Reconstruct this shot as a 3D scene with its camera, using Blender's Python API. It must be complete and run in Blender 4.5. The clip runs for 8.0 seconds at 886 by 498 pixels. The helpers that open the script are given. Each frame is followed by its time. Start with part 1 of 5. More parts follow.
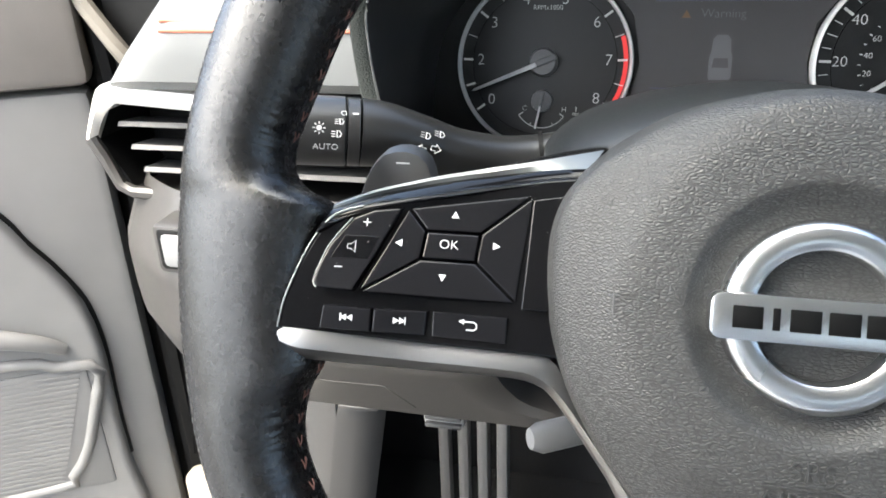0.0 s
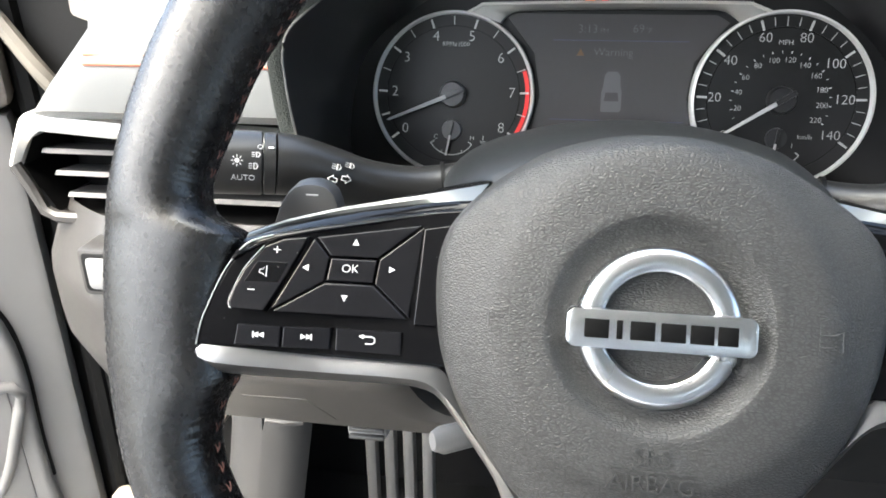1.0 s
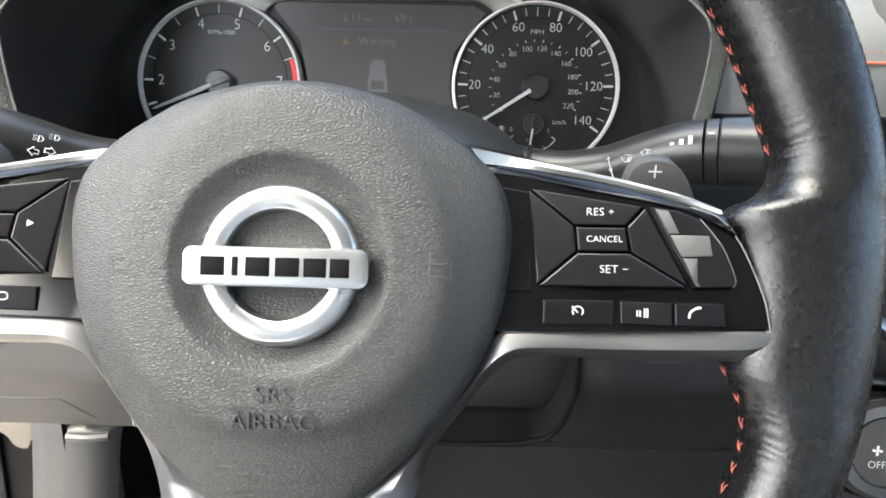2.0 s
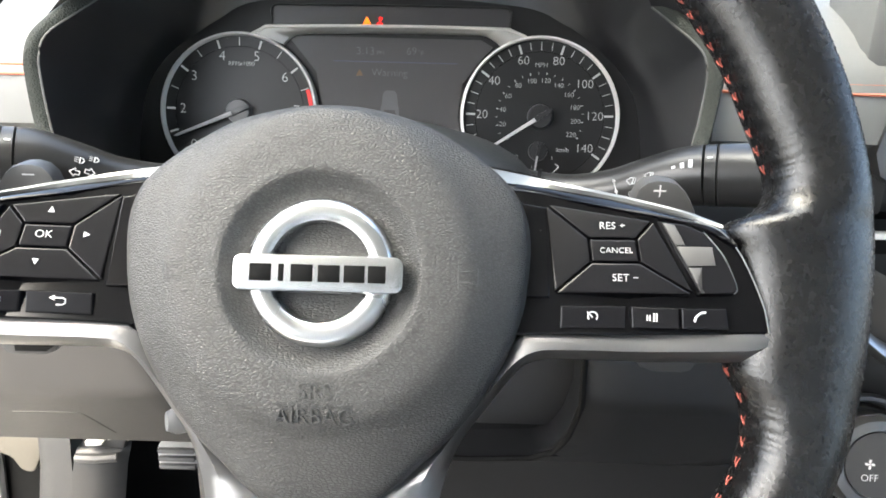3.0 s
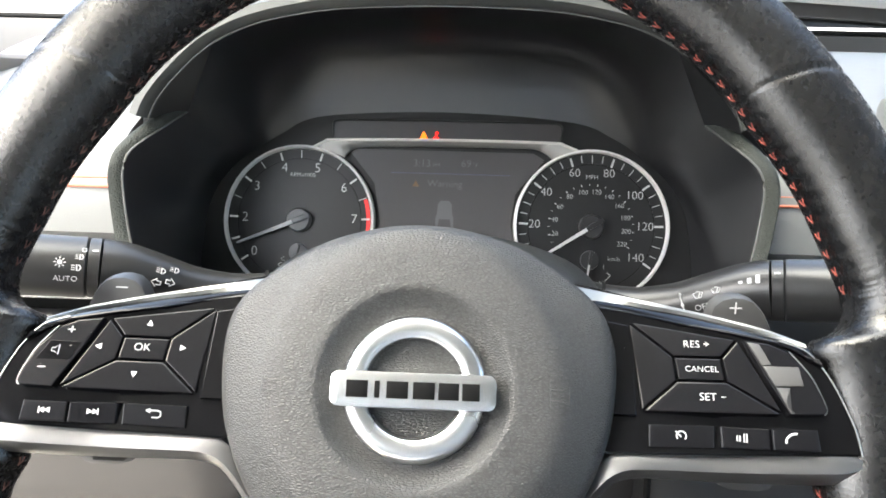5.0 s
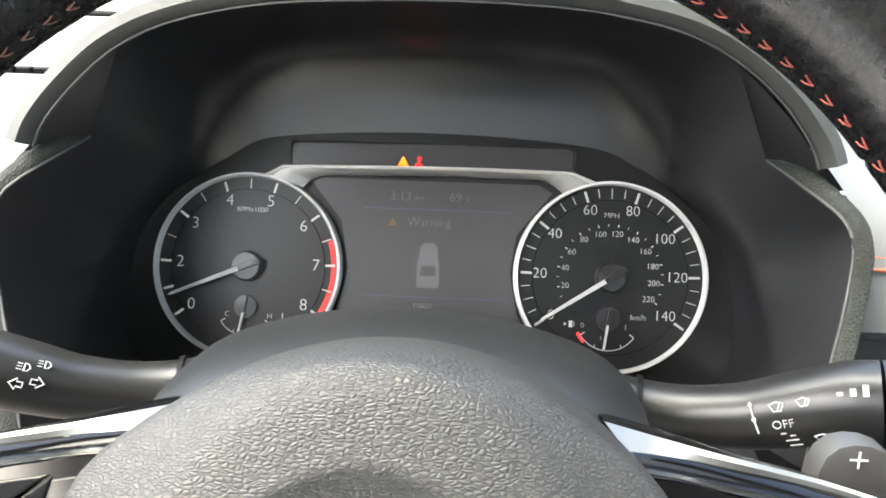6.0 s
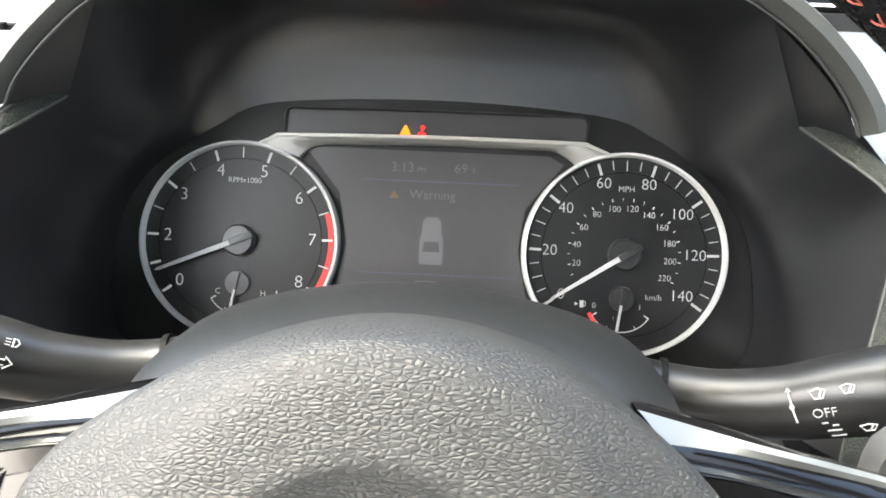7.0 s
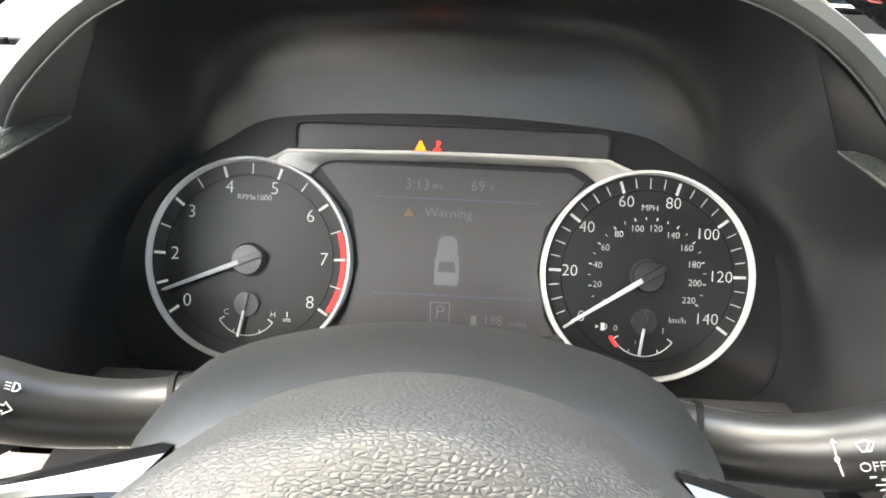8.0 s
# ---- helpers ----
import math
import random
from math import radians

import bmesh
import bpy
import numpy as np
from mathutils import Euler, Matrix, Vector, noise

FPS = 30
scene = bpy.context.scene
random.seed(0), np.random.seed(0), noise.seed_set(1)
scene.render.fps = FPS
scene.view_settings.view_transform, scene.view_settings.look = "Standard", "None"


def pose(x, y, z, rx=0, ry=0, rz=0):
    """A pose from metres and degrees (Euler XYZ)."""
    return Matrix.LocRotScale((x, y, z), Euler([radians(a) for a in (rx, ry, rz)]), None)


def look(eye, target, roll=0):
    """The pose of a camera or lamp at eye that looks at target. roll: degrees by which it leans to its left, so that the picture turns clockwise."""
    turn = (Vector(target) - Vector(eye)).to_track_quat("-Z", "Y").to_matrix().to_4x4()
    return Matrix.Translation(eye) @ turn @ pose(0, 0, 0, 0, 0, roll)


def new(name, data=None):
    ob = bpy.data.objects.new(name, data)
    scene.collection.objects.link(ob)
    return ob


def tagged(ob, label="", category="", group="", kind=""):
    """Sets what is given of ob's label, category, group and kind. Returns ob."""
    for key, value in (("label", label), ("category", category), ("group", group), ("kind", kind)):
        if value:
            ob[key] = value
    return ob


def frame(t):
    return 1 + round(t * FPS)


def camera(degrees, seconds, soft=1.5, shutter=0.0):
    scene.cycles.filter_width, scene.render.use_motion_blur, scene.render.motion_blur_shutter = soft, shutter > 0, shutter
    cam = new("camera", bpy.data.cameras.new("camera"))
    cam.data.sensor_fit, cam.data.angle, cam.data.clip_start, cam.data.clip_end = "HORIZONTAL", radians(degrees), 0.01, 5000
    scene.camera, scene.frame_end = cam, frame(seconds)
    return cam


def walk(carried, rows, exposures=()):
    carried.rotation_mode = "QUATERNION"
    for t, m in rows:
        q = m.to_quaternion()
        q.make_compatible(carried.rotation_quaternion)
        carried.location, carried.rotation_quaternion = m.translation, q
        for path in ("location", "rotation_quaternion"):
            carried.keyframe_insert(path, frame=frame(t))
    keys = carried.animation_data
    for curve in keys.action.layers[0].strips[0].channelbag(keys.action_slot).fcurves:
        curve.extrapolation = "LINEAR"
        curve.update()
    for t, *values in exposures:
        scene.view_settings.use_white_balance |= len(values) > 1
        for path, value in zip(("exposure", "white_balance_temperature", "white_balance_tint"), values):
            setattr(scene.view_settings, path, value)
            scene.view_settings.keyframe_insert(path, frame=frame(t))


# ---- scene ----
cam = camera(60.43, 8.0, soft=1.7)
# seconds, eye (m), yaw, pitch, roll (degrees)
ROWS = [
    (0.0, -0.0498, -0.1803, 0.7978, 14.564, -24.894, -2.188),
    (0.5, -0.0483, -0.1766, 0.7974, 10.731, -25.040, -1.214),
    (1.0, -0.0319, -0.2053, 0.8138, 9.090, -23.911, -0.513),
    (1.5, 0.0373, -0.2185, 0.8002, 4.548, -22.304, 0.142),
    (1.7, 0.0517, -0.2085, 0.7911, 2.382, -22.007, 0.648),
    (2.8, 0.0543, -0.2098, 0.7878, 0.022, -20.204, 1.307),
    (3.0, 0.0419, -0.2318, 0.7894, 0.286, -19.266, 1.426),
    (3.5, 0.0202, -0.2618, 0.7776, 1.125, -17.186, 1.438),
    (4.0, 0.0168, -0.2772, 0.7695, 1.724, -15.079, 1.491),
    (4.5, 0.0170, -0.2730, 0.7683, 1.994, -13.292, 1.434),
    (5.0, 0.0170, -0.2379, 0.7981, 1.903, -12.043, 1.445),
    (5.2, 0.0171, -0.2036, 0.8124, 1.849, -11.780, 1.492),
    (6.3, 0.0180, -0.1154, 0.8032, 1.203, -12.352, 2.083),
    (6.5, 0.0163, -0.1093, 0.8004, 1.151, -12.575, 2.141),
    (7.0, 0.0134, -0.1031, 0.7975, 1.035, -13.398, 2.396),
    (7.5, 0.0130, -0.0979, 0.8023, 1.176, -13.907, 2.495),
    (8.0, 0.0069, -0.0861, 0.8083, 1.444, -14.001, 2.461),
]
walk(cam, [(t, pose(x, y, z, 90 + pitch, 0, yaw) @ pose(0, 0, 0, 0, 0, roll)) for t, x, y, z, yaw, pitch, roll in ROWS], exposures=((0.0, 3.35, 6350, 3), (1.5, 3.60, 6450, 3), (3.0, 3.76, 6600, 3), (4.8, 3.82, 6600, 3), (6.4, 4.16, 6750, 3), (7.4, 4.30, 6800, 3), (8.0, 4.50, 6950, 3)))

# ---- world and light ----
world = bpy.data.worlds.new("sky")
scene.world = world
world.use_nodes = True
wt = world.node_tree
sky = wt.nodes.new("ShaderNodeTexSky")
sky.sky_type = "NISHITA"
sky.sun_disc = False
sky.sun_elevation = radians(58)
sky.sun_rotation = radians(-130)
sky.air_density, sky.dust_density, sky.ozone_density = 0.8, 6.0, 0.8
wt.links.new(sky.outputs[0], wt.nodes["Background"].inputs[0])
wt.nodes["Background"].inputs[1].default_value = 0.15
sun_data = bpy.data.lights.new("sun", "SUN")
sun_data.energy, sun_data.angle, sun_data.color = 0.55, radians(60), (1.0, 0.99, 0.98)
sun = new("sun", sun_data)
sun.matrix_world = look((0, 0, 0), (0.40, 0.34, -0.85))

# ---- materials ----


def material(name, colour, rough=0.5, metal=0.0, bump=0.0, size=400.0, kind="noise", coat=0.0, vary=0.15, emit=0.0, spec=0.5, wrinkle=0.0, stretch=None, dust=False, groove_shade=0.0):
    """A surface with colour variation at two scales and fine relief; size in features per metre."""
    m = bpy.data.materials.new(name)
    m.use_nodes = True
    nt = m.node_tree
    b = nt.nodes["Principled BSDF"]
    b.inputs["Roughness"].default_value = rough
    b.inputs["Metallic"].default_value = metal
    b.inputs["Coat Weight"].default_value = coat
    b.inputs["Coat Roughness"].default_value = max(0.08, rough * 0.7)
    b.inputs["Specular IOR Level"].default_value = spec
    co = nt.nodes.new("ShaderNodeTexCoord")
    where = co.outputs["Object"]
    if stretch:
        mp = nt.nodes.new("ShaderNodeMapping")
        mp.inputs["Scale"].default_value = stretch
        nt.links.new(where, mp.inputs["Vector"])
        where = mp.outputs[0]
    big = nt.nodes.new("ShaderNodeTexNoise")
    big.inputs["Scale"].default_value, big.inputs["Detail"].default_value = 18.0, 4.0
    nt.links.new(co.outputs["Object"], big.inputs["Vector"])
    ramp = nt.nodes.new("ShaderNodeMix")
    ramp.data_type = "RGBA"
    ramp.inputs[6].default_value = tuple(c * (1 - vary) for c in colour) + (1,)
    ramp.inputs[7].default_value = tuple(min(1, c * (1 + vary)) for c in colour) + (1,)
    nt.links.new(big.outputs["Fac"], ramp.inputs[0])
    base = ramp.outputs[2]
    if dust:
        spots = nt.nodes.new("ShaderNodeTexVoronoi")
        spots.inputs["Scale"].default_value = 210.0
        nt.links.new(co.outputs["Object"], spots.inputs["Vector"])
        near = nt.nodes.new("ShaderNodeMath")
        near.operation = "LESS_THAN"
        near.inputs[1].default_value = 0.045
        nt.links.new(spots.outputs["Distance"], near.inputs[0])
        patch = nt.nodes.new("ShaderNodeMath")
        patch.operation = "GREATER_THAN"
        patch.inputs[1].default_value = 0.56
        nt.links.new(big.outputs["Fac"], patch.inputs[0])
        both = nt.nodes.new("ShaderNodeMath")
        both.operation = "MULTIPLY"
        nt.links.new(near.outputs[0], both.inputs[0])
        nt.links.new(patch.outputs[0], both.inputs[1])
        specks = nt.nodes.new("ShaderNodeMix")
        specks.data_type = "RGBA"
        specks.inputs[7].default_value = (0.10, 0.10, 0.095, 1)
        nt.links.new(both.outputs[0], specks.inputs[0])
        nt.links.new(base, specks.inputs[6])
        base = specks.outputs[2]
    nt.links.new(base, b.inputs["Base Color"])
    fine = nt.nodes.new("ShaderNodeTexNoise")
    fine.inputs["Scale"].default_value, fine.inputs["Detail"].default_value = size * 0.35, 3.0
    nt.links.new(where, fine.inputs["Vector"])
    rr = nt.nodes.new("ShaderNodeMapRange")
    rr.inputs["To Min"].default_value, rr.inputs["To Max"].default_value = max(0.02, rough * 0.85), min(1, rough * 1.15)
    nt.links.new((fine if bump else big).outputs["Fac"], rr.inputs["Value"])
    nt.links.new(rr.outputs[0], b.inputs["Roughness"])
    if bump:
        if kind == "leather":
            tex = nt.nodes.new("ShaderNodeTexVoronoi")
            tex.feature = "DISTANCE_TO_EDGE"
            tex.inputs["Scale"].default_value = size
            warp = nt.nodes.new("ShaderNodeMix")
            warp.data_type = "VECTOR"
            warp.inputs[0].default_value = 0.0009
            nt.links.new(where, warp.inputs[4])
            nt.links.new(fine.outputs["Color"], warp.inputs[5])
            nt.links.new(warp.outputs[1], tex.inputs["Vector"])
            cap = nt.nodes.new("ShaderNodeMapRange")
            cap.inputs["From Max"].default_value = 0.3
            nt.links.new(tex.outputs["Distance"], cap.inputs["Value"])
            height = cap.outputs[0]
            # shade in the creases of the relief, multiplied into the base colour
            if groove_shade:
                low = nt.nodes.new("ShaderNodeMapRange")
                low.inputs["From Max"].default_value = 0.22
                low.inputs["To Min"].default_value = 1.0 - groove_shade
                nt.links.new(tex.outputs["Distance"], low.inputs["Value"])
                grain_shade = nt.nodes.new("ShaderNodeVectorMath")
                grain_shade.operation = "SCALE"
                nt.links.new(base, grain_shade.inputs[0])
                nt.links.new(low.outputs[0], grain_shade.inputs["Scale"])
                nt.links.new(grain_shade.outputs[0], b.inputs["Base Color"])
        else:
            tex = nt.nodes.new("ShaderNodeTexNoise")
            tex.inputs["Scale"].default_value, tex.inputs["Detail"].default_value = size, 2.0
            nt.links.new(where, tex.inputs["Vector"])
            height = tex.outputs["Fac"]
        bp = nt.nodes.new("ShaderNodeBump")
        bp.inputs["Strength"].default_value, bp.inputs["Distance"].default_value = bump, 0.0004
        nt.links.new(height, bp.inputs["Height"])
        nt.links.new(bp.outputs[0], b.inputs["Normal"])
        if wrinkle:
            folds = nt.nodes.new("ShaderNodeTexNoise")
            folds.inputs["Scale"].default_value, folds.inputs["Detail"].default_value = 160.0, 3.0
            folds.inputs["Distortion"].default_value = 0.8
            nt.links.new(co.outputs["Object"], folds.inputs["Vector"])
            bq = nt.nodes.new("ShaderNodeBump")
            bq.inputs["Strength"].default_value, bq.inputs["Distance"].default_value = wrinkle, 0.002
            nt.links.new(folds.outputs["Fac"], bq.inputs["Height"])
            nt.links.new(bq.outputs[0], bp.inputs["Normal"])
    if emit:
        nt.links.new(ramp.outputs[2], b.inputs["Emission Color"])
        b.inputs["Emission Strength"].default_value = emit
    return m


LEATHER = material("black leather", (0.004, 0.004, 0.0043), 0.27, spec=0.55, bump=0.14, size=1500, kind="leather", vary=0.2, wrinkle=0.035, stretch=(1.0, 0.7, 1.0))
# the cover's crease shade is part of its colour
COVER = material("grained soft plastic", (0.038, 0.038, 0.037), 0.48, bump=0.45, size=950, kind="leather", stretch=(0.6, 1.15, 1.0), groove_shade=0.45, spec=0.4)
LETTER = material("smooth moulded plastic", (0.033, 0.033, 0.032), 0.42, vary=0.1)
SILVER = material("satin silver plastic", (0.235, 0.235, 0.24), 0.36, metal=1.0, vary=0.04)
EMBLEM = material("brushed chrome", (0.56, 0.57, 0.575), 0.27, metal=1.0, vary=0.05)
PIANO = material("piano black plastic", (0.003, 0.003, 0.0035), 0.12, spec=0.2, vary=0.3, dust=True)
GLOSS = material("gloss black edge plastic", (0.006, 0.006, 0.0065), 0.17, spec=0.75, vary=0.2)
BUTTON = material("satin black plastic", (0.006, 0.006, 0.007), 0.22, spec=0.15, vary=0.2, bump=0.05, size=3000, dust=True)
STRIP = material("bright satin strip", (0.20, 0.207, 0.204), 0.38, metal=0.8, vary=0.04)
# weak emission brightens all white marks, on stalks and paddles too
PRINT = material("faintly glowing white print", (0.46, 0.46, 0.46), 0.5, vary=0.03, emit=0.03)
PLASTIC = material("dark grained plastic", (0.03, 0.03, 0.031), 0.45, bump=0.25, size=2200)
SHROUD = material("column plastic", (0.013, 0.0138, 0.0135), 0.45, bump=0.16, size=2600)
PADDLE = material("paddle plastic", (0.050, 0.050, 0.050), 0.40, bump=0.1, size=2600)
STALK = material("stalk plastic", (0.018, 0.018, 0.018), 0.33, spec=0.45, bump=0.04, size=2600)
CAVITY = material("cluster hood plastic", (0.011, 0.0113, 0.0128), 0.32, coat=0.8, bump=0.04, size=2600, spec=1.0)
HOOD_TOP = material("dark grey hood skin", (0.070, 0.072, 0.068), 0.48, bump=0.2, size=1400, kind="leather")
DIAL = material("dial face", (0.010, 0.010, 0.0107), 0.40, bump=0.05, size=2500)
CHROME = material("chrome ring", (0.88, 0.87, 0.85), 0.22, metal=0.1, vary=0.03)
# emission lifts the red bands as well
RED = material("faintly glowing red print", (0.55, 0.03, 0.03), 0.5, vary=0.05, emit=0.08)
DASH = material("grey dashboard skin", (0.150, 0.153, 0.150), 0.42, bump=0.3, size=1300, kind="leather")
DOORSKIN = material("grey door plastic", (0.15, 0.147, 0.142), 0.5, bump=0.25, size=1600)
KNEE = material("knee panel plastic", (0.037, 0.0345, 0.032), 0.46, bump=0.25, size=1800)
ORANGE = material("orange thread", (0.46, 0.14, 0.08), 0.7, bump=0.5, size=2500)
# darker thread for the stitches on the rim's left side
DARKTHREAD = material("darker thread", (0.15, 0.065, 0.05), 0.7, bump=0.5, size=3000)
REDTHREAD = material("red thread", (0.27, 0.055, 0.038), 0.7, bump=0.5, size=3000)
TRIM = material("light metallic trim", (0.70, 0.68, 0.63), 0.36, metal=0.25, vary=0.05)
INK = material("black ink", (0.002, 0.002, 0.002), 0.7, spec=0.1)
RUBBER = material("black rubber", (0.004, 0.004, 0.004), 0.6, spec=0.15, bump=0.3, size=800)
CARPET = material("dark carpet", (0.007, 0.007, 0.0075), 0.9, bump=1.0, size=1500)
SWF = material("grey switch plastic", (0.2, 0.2, 0.2), 0.35)
WHITE = material("white paint", (0.8, 0.8, 0.79), 0.3, coat=0.5, vary=0.03)


def window_glass():
    m = bpy.data.materials.new("tinted window glass")
    m.use_nodes = True
    nt = m.node_tree
    nt.nodes.remove(nt.nodes["Principled BSDF"])
    clear, shine, mix = nt.nodes.new("ShaderNodeBsdfTransparent"), nt.nodes.new("ShaderNodeBsdfGlossy"), nt.nodes.new("ShaderNodeMixShader")
    clear.inputs["Color"].default_value = (0.88, 0.905, 0.89, 1)
    shine.inputs["Roughness"].default_value = 0.02
    fresnel = nt.nodes.new("ShaderNodeFresnel")
    fresnel.inputs["IOR"].default_value = 1.45
    nt.links.new(fresnel.outputs[0], mix.inputs[0])
    nt.links.new(clear.outputs[0], mix.inputs[1])
    nt.links.new(shine.outputs[0], mix.inputs[2])
    nt.links.new(mix.outputs[0], nt.nodes["Material Output"].inputs["Surface"])
    return m


WINDOW = window_glass()
HEADLINER = material("pale fill headliner cloth", (0.42, 0.42, 0.405), 0.9, bump=0.6, size=1200)
TARMAC = material("tarmac", (0.16, 0.16, 0.16), 0.85, bump=1.0, size=200)
# cloth tone chosen as a reflector for the hood lining and the hub
SEATCLOTH = material("pale reflecting seat cloth", (0.68, 0.67, 0.65), 0.85, bump=0.8, size=1500)

# ---- shapes ----
WHEEL = Matrix.Translation((0.0005, 0, 0.7)) @ Matrix.Rotation(radians(90 - 24.9), 4, "X")
GAUGE = Matrix.Translation((0, 0.300, 0.7)) @ Matrix.Rotation(radians(90 - 14), 4, "X")
IDENT = Matrix.Identity(4)


def thing(name, m, label, category, group="", kind=""):
    ob = new(name)
    ob.empty_display_size = 0.02
    ob.matrix_world = m
    return tagged(ob, label, category, group, kind)


def finish(bm, name, mat, smooth=35):
    bmesh.ops.remove_doubles(bm, verts=bm.verts, dist=1e-6)
    bmesh.ops.recalc_face_normals(bm, faces=bm.faces)
    me = bpy.data.meshes.new(name)
    bm.to_mesh(me)
    bm.free()
    me.materials.append(mat)
    if smooth:
        me.shade_smooth()
        me.set_sharp_from_angle(angle=radians(smooth))
    return me


def part(name, bm, mat, parent, label="", m=None, smooth=35):
    ob = new(name, finish(bm, name, mat, smooth))
    ob.parent = parent
    if m is not None:
        ob.matrix_local = m
    if label:
        ob["label"] = label
    return ob


def solo(name, bm, mat, label, category, m=IDENT, kind="", group="", smooth=35):
    ob = new(name, finish(bm, name, mat, smooth))
    ob.matrix_world = m
    return tagged(ob, label, category, group, kind)


def spline(pts, n, closed=False):
    """n points along a smooth curve through pts, by even steps of length."""
    p = [Vector((*q, 0.0)[:3]) for q in pts]
    dense = []
    segs = len(p) if closed else len(p) - 1
    for i in range(segs):
        if closed:
            a, b, c, d = p[i - 1], p[i], p[(i + 1) % len(p)], p[(i + 2) % len(p)]
        else:
            a, b, c, d = p[max(i - 1, 0)], p[i], p[i + 1], p[min(i + 2, len(p) - 1)]
        for k in range(16):
            t = k / 16
            dense.append(0.5 * (2 * b + (c - a) * t + (2 * a - 5 * b + 4 * c - d) * t * t + (3 * b - a - 3 * c + d) * t ** 3))
    dense.append(p[0] if closed else p[-1])
    dist = [0.0]
    for i in range(1, len(dense)):
        dist.append(dist[-1] + (dense[i] - dense[i - 1]).length)
    out, j = [], 0
    count = n if closed else n - 1
    for i in range(n):
        want = dist[-1] * i / count
        while j < len(dist) - 2 and dist[j + 1] < want:
            j += 1
        f = (want - dist[j]) / max(1e-9, dist[j + 1] - dist[j])
        out.append(dense[j].lerp(dense[j + 1], min(1, max(0, f))))
    return out


def grid(rows_of_points, close_u=False, close_v=False, bm=None):
    bm = bm or bmesh.new()
    vs = [[bm.verts.new(p) for p in row] for row in rows_of_points]
    nu, nv = len(vs), len(vs[0])
    for i in range(nu if close_u else nu - 1):
        for j in range(nv if close_v else nv - 1):
            a, b, c, d = vs[i][j], vs[i][(j + 1) % nv], vs[(i + 1) % nu][(j + 1) % nv], vs[(i + 1) % nu][j]
            if len({a, b, c, d}) == 4:
                bm.faces.new((a, b, c, d))
    return bm


def prism(outline, z0, z1, bevel=0.0, lift=None, bm=None, taper=0.0, segments=2):
    """A solid with the given outline from z0 to z1, its front edge rounded; lift(x, y) raises it on a curved base."""
    own = bmesh.new()
    c = Vector((sum(p[0] for p in outline) / len(outline), sum(p[1] for p in outline) / len(outline)))
    back = [own.verts.new((p[0], p[1], z0)) for p in outline]
    front = []
    for p in outline:
        q = c + (Vector(p[:2]) - c) * (1 - taper)
        front.append(own.verts.new((q[0], q[1], z1)))
    n = len(outline)
    own.faces.new(front)
    own.faces.new(list(reversed(back)))
    for i in range(n):
        own.faces.new((back[i], back[(i + 1) % n], front[(i + 1) % n], front[i]))
    bmesh.ops.recalc_face_normals(own, faces=own.faces)
    if bevel:
        fs = set(front)
        edges = [e for e in own.edges if e.verts[0] in fs and e.verts[1] in fs]
        bmesh.ops.bevel(own, geom=edges, offset=bevel, segments=segments, affect="EDGES", profile=0.6, clamp_overlap=True)
    bmesh.ops.triangulate(own, faces=[f for f in own.faces if len(f.verts) > 4])
    if lift:
        for v in own.verts:
            v.co.z += lift(v.co.x, v.co.y)
    if bm is None:
        return own
    join(bm, own)
    return bm


def join(bm, other, m=None):
    me = bpy.data.meshes.new("tmp")
    if m is not None:
        other.transform(m)
    other.to_mesh(me)
    other.free()
    bm.from_mesh(me)
    bpy.data.meshes.remove(me)
    return bm


def box(x0, x1, y0, y1, z0, z1, bevel=0.0, bm=None, segments=2):
    own = bmesh.new()
    bmesh.ops.create_cube(own, size=1.0)
    own.transform(Matrix.Translation(((x0 + x1) / 2, (y0 + y1) / 2, (z0 + z1) / 2)) @ Matrix.Diagonal((x1 - x0, y1 - y0, z1 - z0, 1)))
    if bevel:
        bmesh.ops.bevel(own, geom=list(own.edges), offset=bevel, segments=segments, affect="EDGES", profile=0.5, clamp_overlap=True)
    return own if bm is None else join(bm, own)


def tube(path, radius, sides=8, bm=None, closed=False, caps=True):
    """A round bar along a path; radius may be a function of 0..1."""
    p = [Vector(q) for q in path]
    rings = []
    n = len(p)
    up = Vector((0.12, 0.31, 0.94))
    for i in range(n):
        a, b = (p[i - 1], p[(i + 1) % n]) if closed else (p[max(0, i - 1)], p[min(n - 1, i + 1)])
        t = (b - a).normalized()
        s = t.cross(up).normalized()
        w = s.cross(t)
        r = radius(i / max(1, n - 1)) if callable(radius) else radius
        rings.append([p[i] + s * math.cos(2 * math.pi * k / sides) * r + w * math.sin(2 * math.pi * k / sides) * r for k in range(sides)])
    own = grid(rings, close_u=closed, close_v=True)
    if caps and not closed:
        own.verts.ensure_lookup_table()
        own.faces.new([own.verts[k] for k in range(sides)])
        own.faces.new([own.verts[(n - 1) * sides + k] for k in range(sides)])
    return own if bm is None else join(bm, own)


def turned(profile, sides=48, bm=None):
    """A turned solid about z; profile of (radius, z)."""
    rings = [[(r * math.cos(2 * math.pi * k / sides), r * math.sin(2 * math.pi * k / sides), z) for k in range(sides)] for r, z in profile]
    own = grid(rings, close_v=True)
    own.verts.ensure_lookup_table()
    for base, r in ((0, profile[0][0]), ((len(profile) - 1) * sides, profile[-1][0])):
        if r > 1e-5:
            own.faces.new([own.verts[base + k] for k in range(sides)])
    return own if bm is None else join(bm, own)


